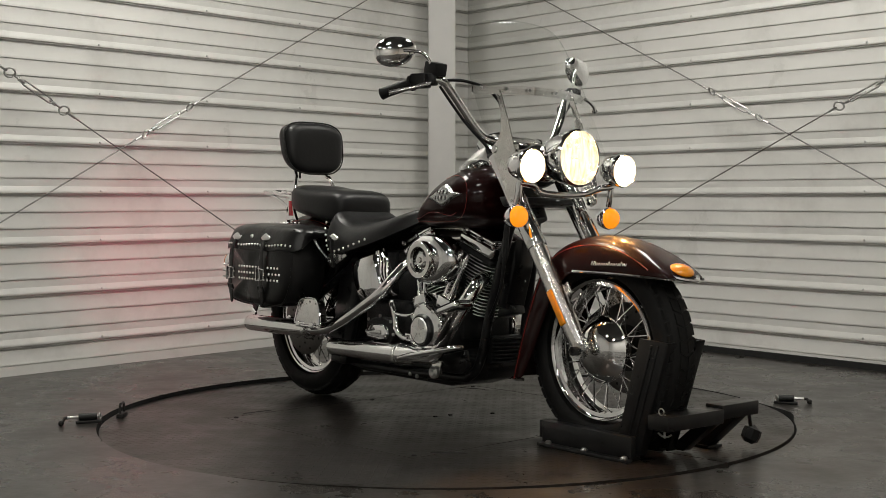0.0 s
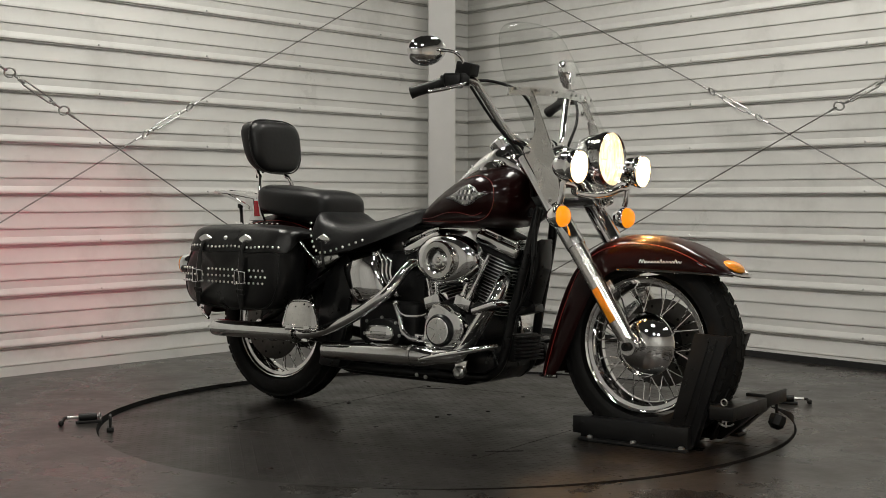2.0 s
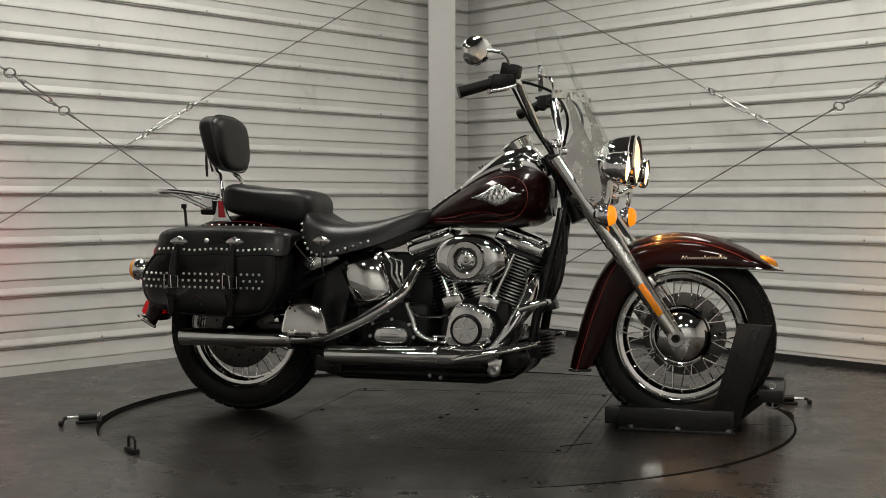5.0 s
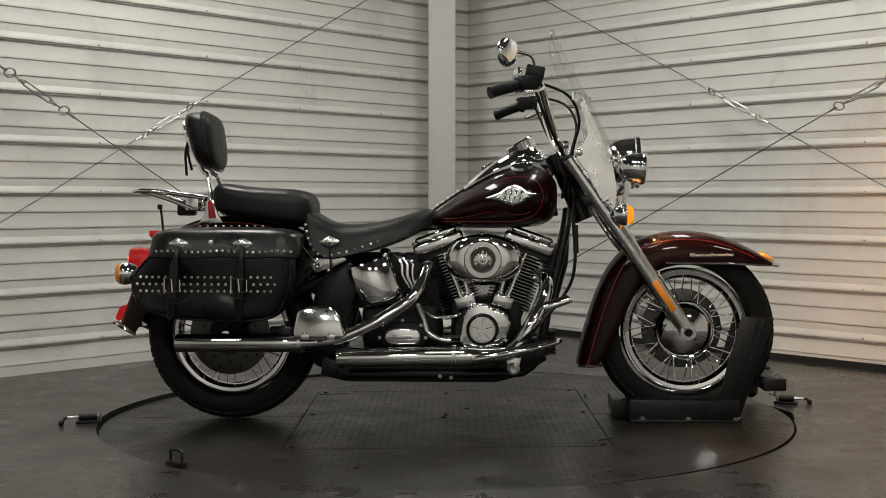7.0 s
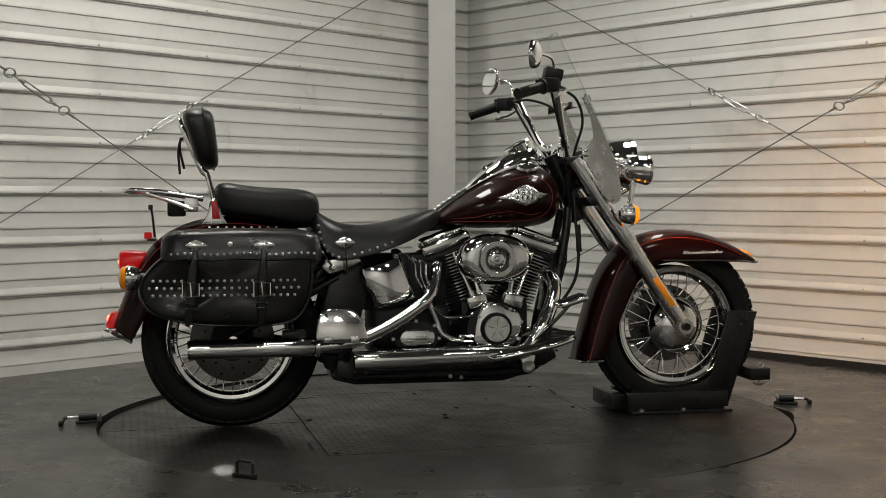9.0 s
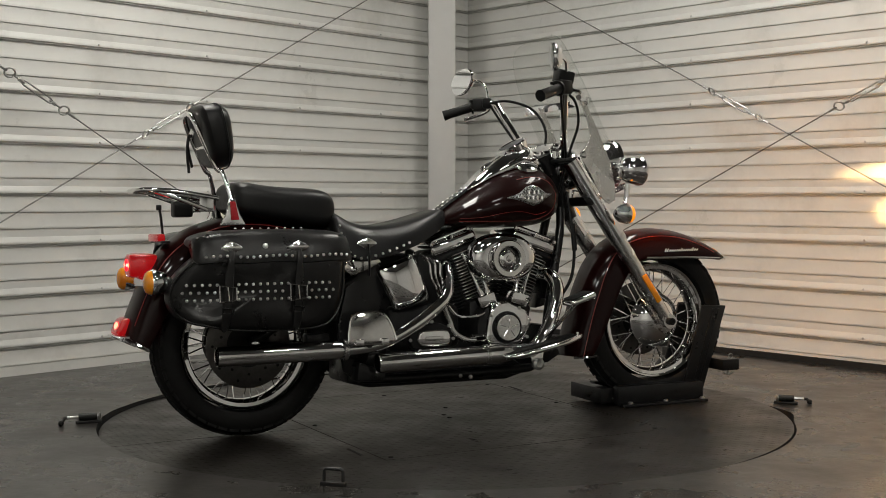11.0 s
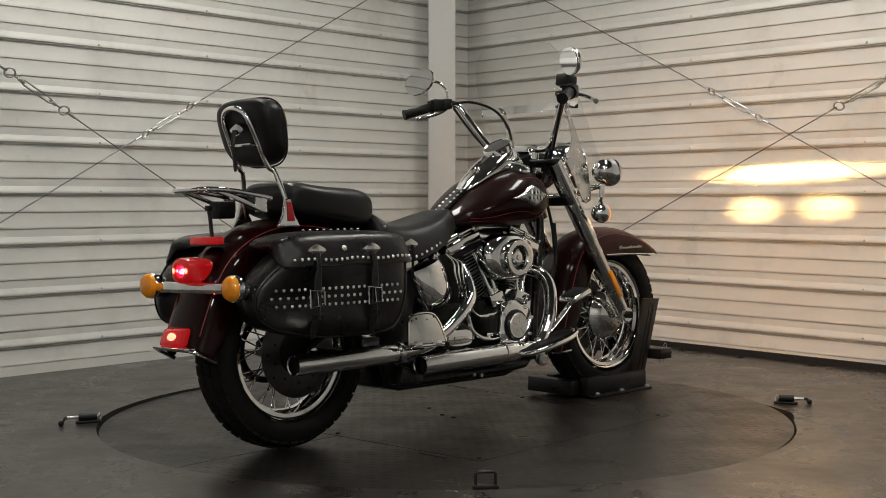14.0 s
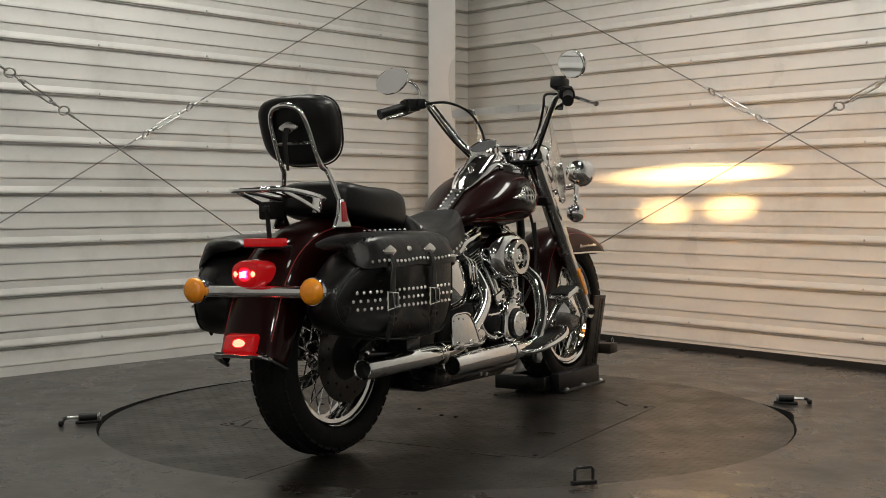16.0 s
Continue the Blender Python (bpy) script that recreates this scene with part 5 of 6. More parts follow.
def saddlebag(s, label):
    body = [(-0.99, 0.395), (-0.90, 0.378), (-0.74, 0.372), (-0.61, 0.378), (-0.556, 0.405), (-0.524, 0.465), (-0.514, 0.54), (-0.520, 0.62), (-0.56, 0.655), (-0.75, 0.66), (-0.93, 0.655), (-1.00, 0.622), (-1.065, 0.565), (-1.098, 0.505), (-1.085, 0.445), (-1.045, 0.41)]
    o = rounded(body, 3)
    cx = sum(p[0] for p in o) / len(o)
    cz = sum(p[1] for p in o) / len(o)
    bm = bmesh.new()
    rings = []
    for y, g in ((0.132, 0.72), (0.135, 0.88), (0.16, 0.955), (0.20, 0.985), (0.245, 1.0), (0.272, 0.985), (0.288, 0.94), (0.298, 0.85), (0.303, 0.66), (0.304, 0.4)):
        rings.append([(cx + (x - cx) * g, s * (y + 0.0035 * math.sin(19 * x + 7 * z) * (y > 0.24) - 0.035 * max(0, -0.98 - x) / 0.1 * (y > 0.2)), cz + (z - cz) * g) for x, z in o])
    skin(bm, rings)
    bag = part("saddlebag", bm, LEATHER, bike, label, sub=1)
    # lid: crowned top with a front flap
    lid = bmesh.new()
    rings = []
    xs = np.linspace(-1.0, 1.0, 25)
    for q in xs:
        x = -0.752 + 0.262 * q - 0.006 * (q < 0)
        e = abs(q) ** 8
        top = 0.700 - 0.020 * e - 0.006 * q * q
        low = 0.592 + 0.0025 * math.cos(9 * q) - 0.004 * e + (0.012 * (abs(q) > 0.96))
        out = 0.306 - 0.035 * e
        rings.append([(x, s * 0.128, top - 0.012), (x, s * 0.16, top), (x, s * 0.215, top + 0.003), (x, s * (0.268 - 0.02 * e), top - 0.003), (x, s * (0.284 - 0.025 * e), top - 0.016), (x, s * (0.296 - 0.03 * e), top - 0.045), (x + 0.004 * q, s * out, low + 0.030), (x + 0.008 * q, s * (out + 0.004), low),
                      (x + 0.006 * q, s * (out - 0.006), low + 0.002), (x, s * (0.275 - 0.03 * e), low + 0.04), (x, s * 0.22, top - 0.02), (x, s * 0.132, top - 0.024)])
    skin(lid, rings)
    ld = part("lid", lid, LEATHER, bag, "black leather lid with studs", sub=1)
    face = lambda x: 0.3075 - 0.035 * abs((x + 0.752) / 0.262) ** 8
    for k in range(23):
        x = -0.985 + 0.0212 * k
        z = 0.616 + 0.0025 * math.cos(9 * (x + 0.752) / 0.262)
        if abs(x + 0.905) > 0.016 and abs(x + 0.684) > 0.016:
            stud((x, s * (face(x) + 0.0005), z), (0, s, 0.2), ld)
    for k in range(9):
        stud((-0.86 + 0.028 * k, s * 0.2, 0.7035), (0, 0, 1), ld, 0.9)
    for row, (z, x0, x1) in enumerate(((0.528, -1.045, -0.585), (0.504, -1.058, -0.572), (0.480, -1.045, -0.585))):
        n = 21
        for k in range(n):
            x = x0 + (x1 - x0) * k / (n - 1)
            if abs(x + 0.918) < 0.030 or abs(x + 0.690) < 0.030:
                continue
            y = 0.3035 - 0.035 * max(0, -0.98 - x) / 0.1 - 0.001
            stud((x, s * (y + 0.007 * (x > -0.67) + 0.0035 * math.sin(19 * x + 7 * z)), z), (-0.12 * (x < -1.0), s, 0), bag)
    for xt, xb in ((-0.905, -0.935), (-0.684, -0.698)):
        bm = bmesh.new()
        rr = []
        for k, (z, y) in enumerate(((0.655, 0.296), (0.62, 0.312), (0.590, 0.317), (0.57, 0.315), (0.53, 0.316), (0.48, 0.316), (0.43, 0.313), (0.398, 0.305), (0.376, 0.304))):
            x = xt + (xb - xt) * k / 8
            w = 0.010 if k < 3 else (0.016 if k < 8 else 0.008)
            rr.append([(x - w, s * (y - 0.003), z), (x + w, s * (y - 0.003), z), (x + w, s * (y + 0.002), z), (x - w, s * (y + 0.002), z)])
        skin(bm, rr)
        st = part("strap", bm, LEATHER, bag, "black leather strap with buckle", sub=1)
        x = xt + (xb - xt) * 0.62
        part("buckle", tube([(x - 0.027, s * 0.3165, 0.526), (x + 0.027, s * 0.3165, 0.520), (x + 0.027, s * 0.3165, 0.480), (x - 0.027, s * 0.3165, 0.474)], 0.0036, 8, smooth=False, closed=True), CHROME, st, "square chrome buckle")
        part("buckle_pin", tube([(x - 0.002, s * 0.319, 0.522), (x + 0.002, s * 0.319, 0.478)], 0.0024, 6, smooth=False), CHROME, st)
        part("strap_keeper", tube([(x - 0.018, s * 0.316, 0.455), (x + 0.018, s * 0.316, 0.452), (x + 0.018, s * 0.312, 0.436), (x - 0.018, s * 0.312, 0.439)], 0.003, 6, smooth=False, closed=True), LEATHER, st)
        part("concho", concho((xt, s * 0.300, 0.644), 0.036, 0.020, 1, s), CHROME_SOFT, st, "chrome diamond concho", angle=20)
    stud((-0.795, s * 0.297, 0.648), (0, s, 0.4), ld, 1.8)
    # piping along the body's outer edge
    part("piping", tube([(cx + (x - cx) * 0.962, s * (0.2845 - 0.035 * max(0, -0.98 - x) / 0.1), cz + (z - cz) * 0.962) for x, z in o], 0.0035, 6, smooth=False, closed=True), LEATHER, bag)
    return bag


for side in (-1, 1):
    # the bags stand well out from the wheel
    state["turn"] = Matrix.Translation((-0.004, -side * 0.026, -0.010)) @ Matrix.Diagonal((1, 1.2, 1, 1))
    saddlebag(side, "black leather saddlebag with chrome studs, straps and conchos")
state["turn"] = None


# ---- frame ----
for s in (-1, 1):
    part("frame_tube", tube([(0.440, s * 0.045, 0.76), (0.425, s * 0.065, 0.66), (0.365, s * 0.085, 0.40), (0.335, s * 0.095, 0.245), (0.29, s * 0.10, 0.185), (0.20, s * 0.105, 0.170), (-0.30, s * 0.115, 0.165), (-0.42, s * 0.118, 0.185), (-0.46, s * 0.12, 0.25)], 0.0165, 12), FRAME, bike, "black frame tube")
    part("frame_tube", tube([(0.40, s * 0.03, 0.75), (0.10, s * 0.04, 0.715), (-0.20, s * 0.05, 0.675), (-0.38, s * 0.10, 0.61), (-0.50, s * 0.125, 0.52)], 0.016, 12), FRAME, bike, "black frame tube")
    part("swingarm", tube([(-0.42, s * 0.13, 0.26), (-0.62, s * 0.125, 0.28), (-0.79, s * 0.12, 0.303)], 0.022, 12), FRAME, bike, "black swingarm")
    part("swingarm_stay", tube([(-0.42, s * 0.13, 0.52), (-0.60, s * 0.125, 0.42), (-0.79, s * 0.12, 0.315)], 0.016, 12), FRAME, bike)
    part("frame_cover", slab([(-0.355, 0.595), (-0.455, 0.50), (-0.49, 0.36), (-0.47, 0.20), (-0.40, 0.17), (-0.36, 0.30), (-0.33, 0.42), (-0.30, 0.52)], s * 0.13 - 0.012, s * 0.13 + 0.012, 0.008), FRAME, bike)
    part("seat_bracket", slab([(-0.485, 0.555), (-0.47, 0.580), (-0.36, 0.592), (-0.345, 0.575), (-0.40, 0.548), (-0.455, 0.530)], s * 0.185 - 0.004, s * 0.185 + 0.004, 0.003), CHROME_SOFT, bike, "bright bracket")
    part("bracket_bolt", lathe([(0.0, 0), (0.011, 0), (0.011, 0.006), (0.006, 0.008), (0.0, 0.006)], (-0.448, s * 0.189, 0.553), (0, s, 0), 12), CHROME, bike)
    part("bag_mount", slab([(-0.556, 0.672), (-0.540, 0.684), (-0.515, 0.662), (-0.492, 0.630), (-0.508, 0.618), (-0.535, 0.640)], s * 0.232 - 0.003, s * 0.232 + 0.003, 0.003), CHROME_SOFT, bike, "bright saddlebag bracket")
    part("bag_mount_bolt", lathe([(0.0, 0), (0.008, 0), (0.008, 0.005), (0.0, 0.006)], (-0.538, s * 0.236, 0.666), (0, s, 0), 12), ZINC, bike)
    part("bag_mount_strip", tube([(-0.502, s * 0.230, 0.630), (-0.478, s * 0.222, 0.598), (-0.450, s * 0.200, 0.562)], 0.006, 8, flat=0.5), CHROME_SOFT, bike)
part("belly_plate", slab([(-0.44, 0.155), (-0.36, 0.135), (0.18, 0.135), (0.29, 0.165), (0.33, 0.205), (0.33, 0.25), (-0.44, 0.25)], -0.10, 0.10, 0.01), FRAME, bike)
for x, z in ((-0.41, 0.165), (-0.355, 0.162), (-0.02, 0.155), (0.02, 0.150)):
    part("frame_bolt", lathe([(0.0, 0), (0.008, 0), (0.007, 0.006), (0.0, 0.007)], (x, -0.122, z + 0.005), (0, -1, 0), 8), ZINC, bike)
part("ignition_coil_cover", slab([(0.345, 0.60), (0.445, 0.66), (0.44, 0.56), (0.40, 0.42), (0.355, 0.42)], -0.045, 0.045, 0.01), FRAME, bike)
vr = part("voltage_regulator", block((0.335, -0.07, 0.23), (0.37, 0.07, 0.325), 0.003), ENGINE, bike, "finned black voltage regulator")
for k in range(7):
    part("cooling_fin", block((0.365, -0.075, 0.235 + 0.013 * k), (0.395, 0.075, 0.241 + 0.013 * k), 0.0015, seg=1), ENGINE, vr)
part("rear_engine_mount", block((-0.17, -0.085, 0.38), (-0.02, 0.085, 0.60), 0.02), ENGINE, bike)
part("battery_tray", block((-0.36, -0.10, 0.40), (-0.16, 0.10, 0.60), 0.02), ENGINE, bike)
part("horn_cover", slab([(0.34, 0.385), (0.42, 0.405), (0.415, 0.43), (0.35, 0.44)], -0.03, 0.03, 0.004), FRAME, bike)

# ---- engine ----
crank = part("crankcase", lathe([(0.0, -0.165), (0.06, -0.165), (0.098, -0.155), (0.112, -0.13), (0.118, -0.08), (0.118, 0.09), (0.10, 0.12), (0.0, 0.12)], (0.135, 0, 0.325), (0, 1, 0), 40), ENGINE, bike, "black crankcase")
part("case_block", block((0.02, -0.12, 0.30), (0.27, 0.10, 0.43), 0.02), ENGINE, crank)
part("oil_pan", block((-0.30, -0.10, 0.19), (0.24, 0.10, 0.29), 0.02), ENGINE, bike)
cam_c = part("cam_cover", slab(rounded([(0.052, 0.29), (0.065, 0.37), (0.09, 0.415), (0.135, 0.425), (0.175, 0.405), (0.215, 0.39), (0.232, 0.345), (0.20, 0.275), (0.13, 0.248), (0.08, 0.255)], 3), -0.192, -0.15, 0.010, 3), CHROME, crank, "chrome cam cover")
part("timer_cover", lathe([(0.058, -0.012), (0.058, 0.006), (0.054, 0.012), (0.051, 0.015), (0.0, 0.015)], (0.133, -0.192, 0.332), (0, -1, 0), 36), FRAME, cam_c, "round timer cover")
part("timer_face", lathe([(0.0, 0.0), (0.046, 0.0), (0.044, 0.003), (0.0, 0.003)], (0.133, -0.208, 0.332), (0, -1, 0), 32), SILVER, cam_c, "brushed timer cover face")
bm = bmesh.new()
for k in range(5):
    a = math.radians(90 + 72 * k)
    tube([(0.133 + 0.012 * math.cos(a), -0.2115, 0.332 + 0.012 * math.sin(a)), (0.133 + 0.038 * math.cos(a), -0.2115, 0.332 + 0.038 * math.sin(a))], 0.0012, 6, bm, smooth=False)
part("timer_emblem", bm, CHROME_SOFT, cam_c)
for x, z in ((0.060, 0.30), (0.072, 0.375), (0.105, 0.416), (0.185, 0.400), (0.225, 0.355), (0.215, 0.295), (0.165, 0.258), (0.10, 0.254)):
    part("cover_bolt", lathe([(0.0, 0), (0.006, 0), (0.006, 0.005), (0.0, 0.006)], (x, -0.190, z), (0, -1, 0), 8), ZINC, cam_c)
part("lifter_block", block((-0.035, -0.03, -0.022), (0.035, 0.03, 0.022), 0.006, m=pose(0.072, -0.135, 0.430, 0, -18, 0)), CHROME, crank, "chrome lifter block")
part("lifter_block", block((-0.035, -0.03, -0.022), (0.035, 0.03, 0.022), 0.006, m=pose(0.205, -0.135, 0.430, 0, 18, 0)), CHROME, crank, "chrome lifter block")


def barrel(base, top, name):
    """A finned cylinder with head and rocker box along its leaning axis."""
    b, t = V(base[0], 0, base[1]), V(top[0], 0, top[1])
    d = (t - b).normalized()
    lean = math.degrees(math.atan2(d.x, d.z))
    m = Matrix.Translation(b) @ Matrix.Rotation(radians(lean), 4, "Y")
    L = (t - b).length
    core = part(name, tube([b, b + d * (L * 0.98)], 0.066, 24, smooth=False), ENGINE, bike, "black finned cylinder with bright fin edges")
    fin = slab(rounded([(-0.075, -0.075), (0, -0.092), (0.075, -0.075), (0.09, 0), (0.075, 0.075), (0, 0.092), (-0.075, 0.075), (-0.09, 0)], 3), -0.002, 0.002, 0.0008, 1)
    fin.transform(Matrix.Rotation(radians(90), 4, "X"))
    fin_me = finish(fin, "fin", ENGINE)
    edge_me = finish(tube([(x * 1.002, y * 1.002, 0) for x, y in rounded([(-0.075, -0.075), (0, -0.092), (0.075, -0.075), (0.09, 0), (0.075, 0.075), (0, 0.092), (-0.075, 0.075), (-0.09, 0)], 3)], 0.0021, 5, smooth=False, closed=True), "fin_edge", SILVER)
    n = 17
    for k in range(n):
        h = 0.030 + (L * 0.76) * k / n
        g = 0.92 if k < 10 else 1.06
        for me, nm in ((fin_me, "fin"), (edge_me, "fin_edge")):
            ob = new(nm, me)
            ob.parent, ob.matrix_basis = core, m @ Matrix.Translation((0, 0, h)) @ Matrix.Diagonal((g, g, 1, 1))
    hd = part("cylinder_head", block((-0.094, -0.098, L * 0.80), (0.094, 0.098, L * 0.90), 0.016, m=m, seg=3), ENGINE, core)
    rb = part("rocker_box", block((-0.094, -0.100, L * 0.895), (0.094, 0.100, L * 1.060), 0.014, m=m, seg=3), CHROME, core, "chrome rocker box")
    part("rocker_lid", block((-0.080, -0.086, L * 1.055), (0.080, 0.086, L * 1.140), 0.014, m=m, seg=3), CHROME, core)
    for x in (-0.085, 0.0, 0.085):
        bmb = lathe([(0.0, 0), (0.007, 0), (0.007, 0.010), (0.0, 0.012)], (x, -0.093, L * 1.055), (0, 0, 1), 8)
        bmb.transform(m)
        part("head_bolt", bmb, CHROME_SOFT, core)
    return core


barrel((0.060, 0.385), (-0.030, 0.640), "rear_cylinder")
barrel((0.210, 0.385), (0.300, 0.640), "front_cylinder")
for p0, p1 in (((0.058, 0.445), (-0.005, 0.600)), ((0.085, 0.445), (0.045, 0.600)), ((0.192, 0.445), (0.230, 0.600)), ((0.220, 0.445), (0.285, 0.600))):
    a, b = V(p0[0], -0.145, p0[1]), V(p1[0], -0.118, p1[1])
    rod = part("pushrod_tube", tube([a, b], 0.0085, 12, smooth=False), CHROME, bike, "chrome pushrod tube")
    part("pushrod_collar", tube([a, a.lerp(b, 0.12)], 0.0125, 12, smooth=False), CHROME, rod)
    part("pushrod_collar", tube([a.lerp(b, 0.5), a.lerp(b, 0.56)], 0.011, 12, smooth=False), CHROME, rod)
part("intake_manifold", tube([(0.05, -0.02, 0.60), (0.135, -0.06, 0.605), (0.22, -0.02, 0.60)], 0.028, 12), ENGINE, bike)
# air cleaner
bm = bmesh.new()
rings = []
for y, g in ((-0.115, 0.90), (-0.125, 0.985), (-0.150, 1.0), (-0.162, 0.985), (-0.176, 0.93), (-0.186, 0.84), (-0.192, 0.72), (-0.194, 0.60)):
    rings.append([(0.136 + 0.136 * g * math.copysign(abs(math.cos(a)) ** 0.92, math.cos(a)), y, 0.576 + 0.090 * g * math.sin(a) + (0.004 if g < 1 else 0)) for a in (2 * math.pi * k / 48 for k in range(48))])
skin(bm, rings)
ac = part("air_cleaner", bm, CHROME, bike, "oval chrome air cleaner cover")
part("insert_ring", lathe([(0.041, -0.020), (0.067, -0.020), (0.067, 0.004), (0.063, 0.010), (0.047, 0.010), (0.043, 0.006)], (0.134, -0.210, 0.578), (0, -1, 0), 44, closed_profile=True), BRUSHED, ac, "brushed insert ring")
# black paint here stands in for the dark reflection in the chrome cup
part("insert_recess", lathe([(0.045, -0.010), (0.036, -0.013), (0.0, -0.013)], (0.134, -0.210, 0.578), (0, -1, 0), 32), PAINT_BLACK, ac, "chrome recess coloured dark as its reflection")
part("insert_centre", lathe([(0.034, -0.013), (0.033, -0.006), (0.026, 0.000), (0.016, 0.003), (0.010, 0.002), (0.0, 0.003)], (0.134, -0.210, 0.578), (0, -1, 0), 32), CHROME, ac)
part("insert_emblem", lathe([(0.0, 0), (0.011, 0), (0.009, 0.004), (0.0, 0.005)], (0.134, -0.2125, 0.578), (0, -1, 0), 16), BRUSHED, ac)
for k in range(3):
    a = math.radians(90 + 120 * k)
    part("insert_bolt", lathe([(0.0, 0), (0.004, 0), (0.004, 0.004), (0.0, 0.004)], (0.134 + 0.027 * math.cos(a), -0.210, 0.578 + 0.027 * math.sin(a)), (0, -1, 0), 8), ZINC, ac)
part("top_screw", lathe([(0.0, 0), (0.006, 0), (0.006, 0.014), (0.0, 0.014)], (0.13, -0.15, 0.66), (0, -0.2, 1), 8), CHROME, ac)

# transmission, oil tank, small plumbing
tr = part("transmission", block((-0.30, -0.135, 0.26), (-0.02, 0.11, 0.42), 0.03, seg=3), ENGINE, bike, "black transmission case")
part("side_cover", slab(rounded([(-0.225, 0.275), (-0.235, 0.32), (-0.20, 0.352), (-0.12, 0.356), (-0.075, 0.33), (-0.07, 0.285), (-0.10, 0.262), (-0.19, 0.258)], 3), -0.168, -0.13, 0.008, 3), ENGINE, tr)
part("chrome_cover", slab(rounded([(-0.213, 0.304), (-0.200, 0.330), (-0.15, 0.335), (-0.098, 0.330), (-0.086, 0.304), (-0.098, 0.279), (-0.15, 0.274), (-0.200, 0.279)], 3), -0.190, -0.165, 0.007, 3), CHROME, tr, "oval chrome transmission cover")
part("cover_bar", block((-0.185, -0.194, 0.296), (-0.115, -0.188, 0.312), 0.002), CHROME_SOFT, tr)
for x, z in ((-0.232, 0.30), (-0.222, 0.345), (-0.15, 0.362), (-0.085, 0.345), (-0.068, 0.30), (-0.10, 0.262), (-0.195, 0.262)):
    part("cover_bolt", lathe([(0.0, 0), (0.006, 0), (0.006, 0.005), (0.0, 0.006)], (x, -0.167, z), (0, -1, 0), 8), ZINC, tr)
bm = bmesh.new()
rings = []
for k in range(11):
    f = k / 10
    y = -0.182 + 0.022 * (2 * f - 1) ** 2 + 0.012 * f
    lo, hi = V(-0.290, 0, 0.402).lerp(V(-0.140, 0, 0.440), f), V(-0.360, 0, 0.545).lerp(V(-0.200, 0, 0.596), f)
    rings.append([(hi.x, y + 0.02, hi.z + 0.006), (hi.x, y, hi.z), (hi.x * 0.75 + lo.x * 0.25, y - 0.010, hi.z * 0.75 + lo.z * 0.25), (hi.x * 0.25 + lo.x * 0.75, y - 0.010, hi.z * 0.25 + lo.z * 0.75), (lo.x, y, lo.z), (lo.x, y + 0.02, lo.z - 0.004), (lo.x, -0.03, lo.z), (hi.x, -0.03, hi.z)])
skin(bm, rings)
ot = part("oil_tank", bm, CHROME, bike, "curved chrome oil tank", sub=1)
part("oil_cap", lathe([(0.0, -0.02), (0.018, -0.02), (0.020, 0.008), (0.012, 0.014), (0.0, 0.014)], (-0.215, -0.13, 0.60), (0.1, -0.5, 0.8), 16), CHROME, ot, "chrome oil filler cap")
for k in range(3):
    part("oil_line", tube([(-0.185 + 0.022 * k, -0.155, 0.60 - 0.01 * k), (-0.155 + 0.02 * k, -0.165, 0.565), (-0.150 + 0.018 * k, -0.168, 0.52), (-0.125 + 0.016 * k, -0.16, 0.475 - 0.01 * k), (-0.11 + 0.012 * k, -0.14, 0.44)], 0.0045, 8), CHROME, bike, "bent chrome oil line")
part("oil_line", tube([(-0.085, -0.17, 0.415), (-0.06, -0.175, 0.385), (-0.03, -0.175, 0.375), (0.03, -0.175, 0.377), (0.055, -0.17, 0.385)], 0.005, 8), CHROME, bike)
for z in (0.305, 0.285):
    part("hose_fitting", tube([(0.005, -0.165, z), (0.055, -0.165, z)], 0.007, 8, smooth=False), CHROME, bike)
part("starter_solenoid", tube([(-0.10, -0.155, 0.42), (-0.075, -0.155, 0.36), (-0.06, -0.160, 0.32), (-0.02, -0.165, 0.295), (0.02, -0.165, 0.29)], 0.012, 10), CHROME_SOFT, bike, "bright oil pipe")
part("primary_cover", slab(rounded([(-0.26, 0.27), (-0.24, 0.36), (-0.12, 0.39), (0.10, 0.42), (0.24, 0.40), (0.27, 0.33), (0.22, 0.26), (0.05, 0.235), (-0.18, 0.225)], 3), 0.11, 0.20, 0.02, 3), CHROME, bike, "chrome primary cover")

# ---- exhaust ----
ru_ = part("rear_exhaust_pipe", tube([(-0.045, -0.06, 0.565), (-0.068, -0.115, 0.550), (-0.082, -0.160, 0.505), (-0.104, -0.196, 0.455), (-0.150, -0.218, 0.415), (-0.25, -0.236, 0.354), (-0.36, -0.248, 0.306), (-0.44, -0.248, 0.291), (-0.52, -0.248, 0.287)], 0.0215, 18), CHROME, bike, "chrome exhaust pipe")
mu = part("upper_muffler", lathe([(0.024, -0.02), (0.031, 0.02), (0.033, 0.05), (0.033, 0.415), (0.031, 0.425), (0.027, 0.423), (0.026, 0.30), (0.0, 0.30)], (-0.515, -0.248, 0.287), (-0.417, 0, -0.003), 28), CHROME, bike, "long chrome upper muffler")
part("muffler_clamp", lathe([(0.034, -0.008), (0.037, -0.006), (0.037, 0.006), (0.034, 0.008)], (-0.505, -0.248, 0.287), (-1, 0, 0), 24, closed_profile=True), CHROME_SOFT, mu)
part("dark_bore", lathe([(0.0, 0), (0.026, 0), (0.026, 0.002), (0.0, 0.002)], (-0.90, -0.248, 0.2845), (-1, 0, 0), 20), PIT, mu)
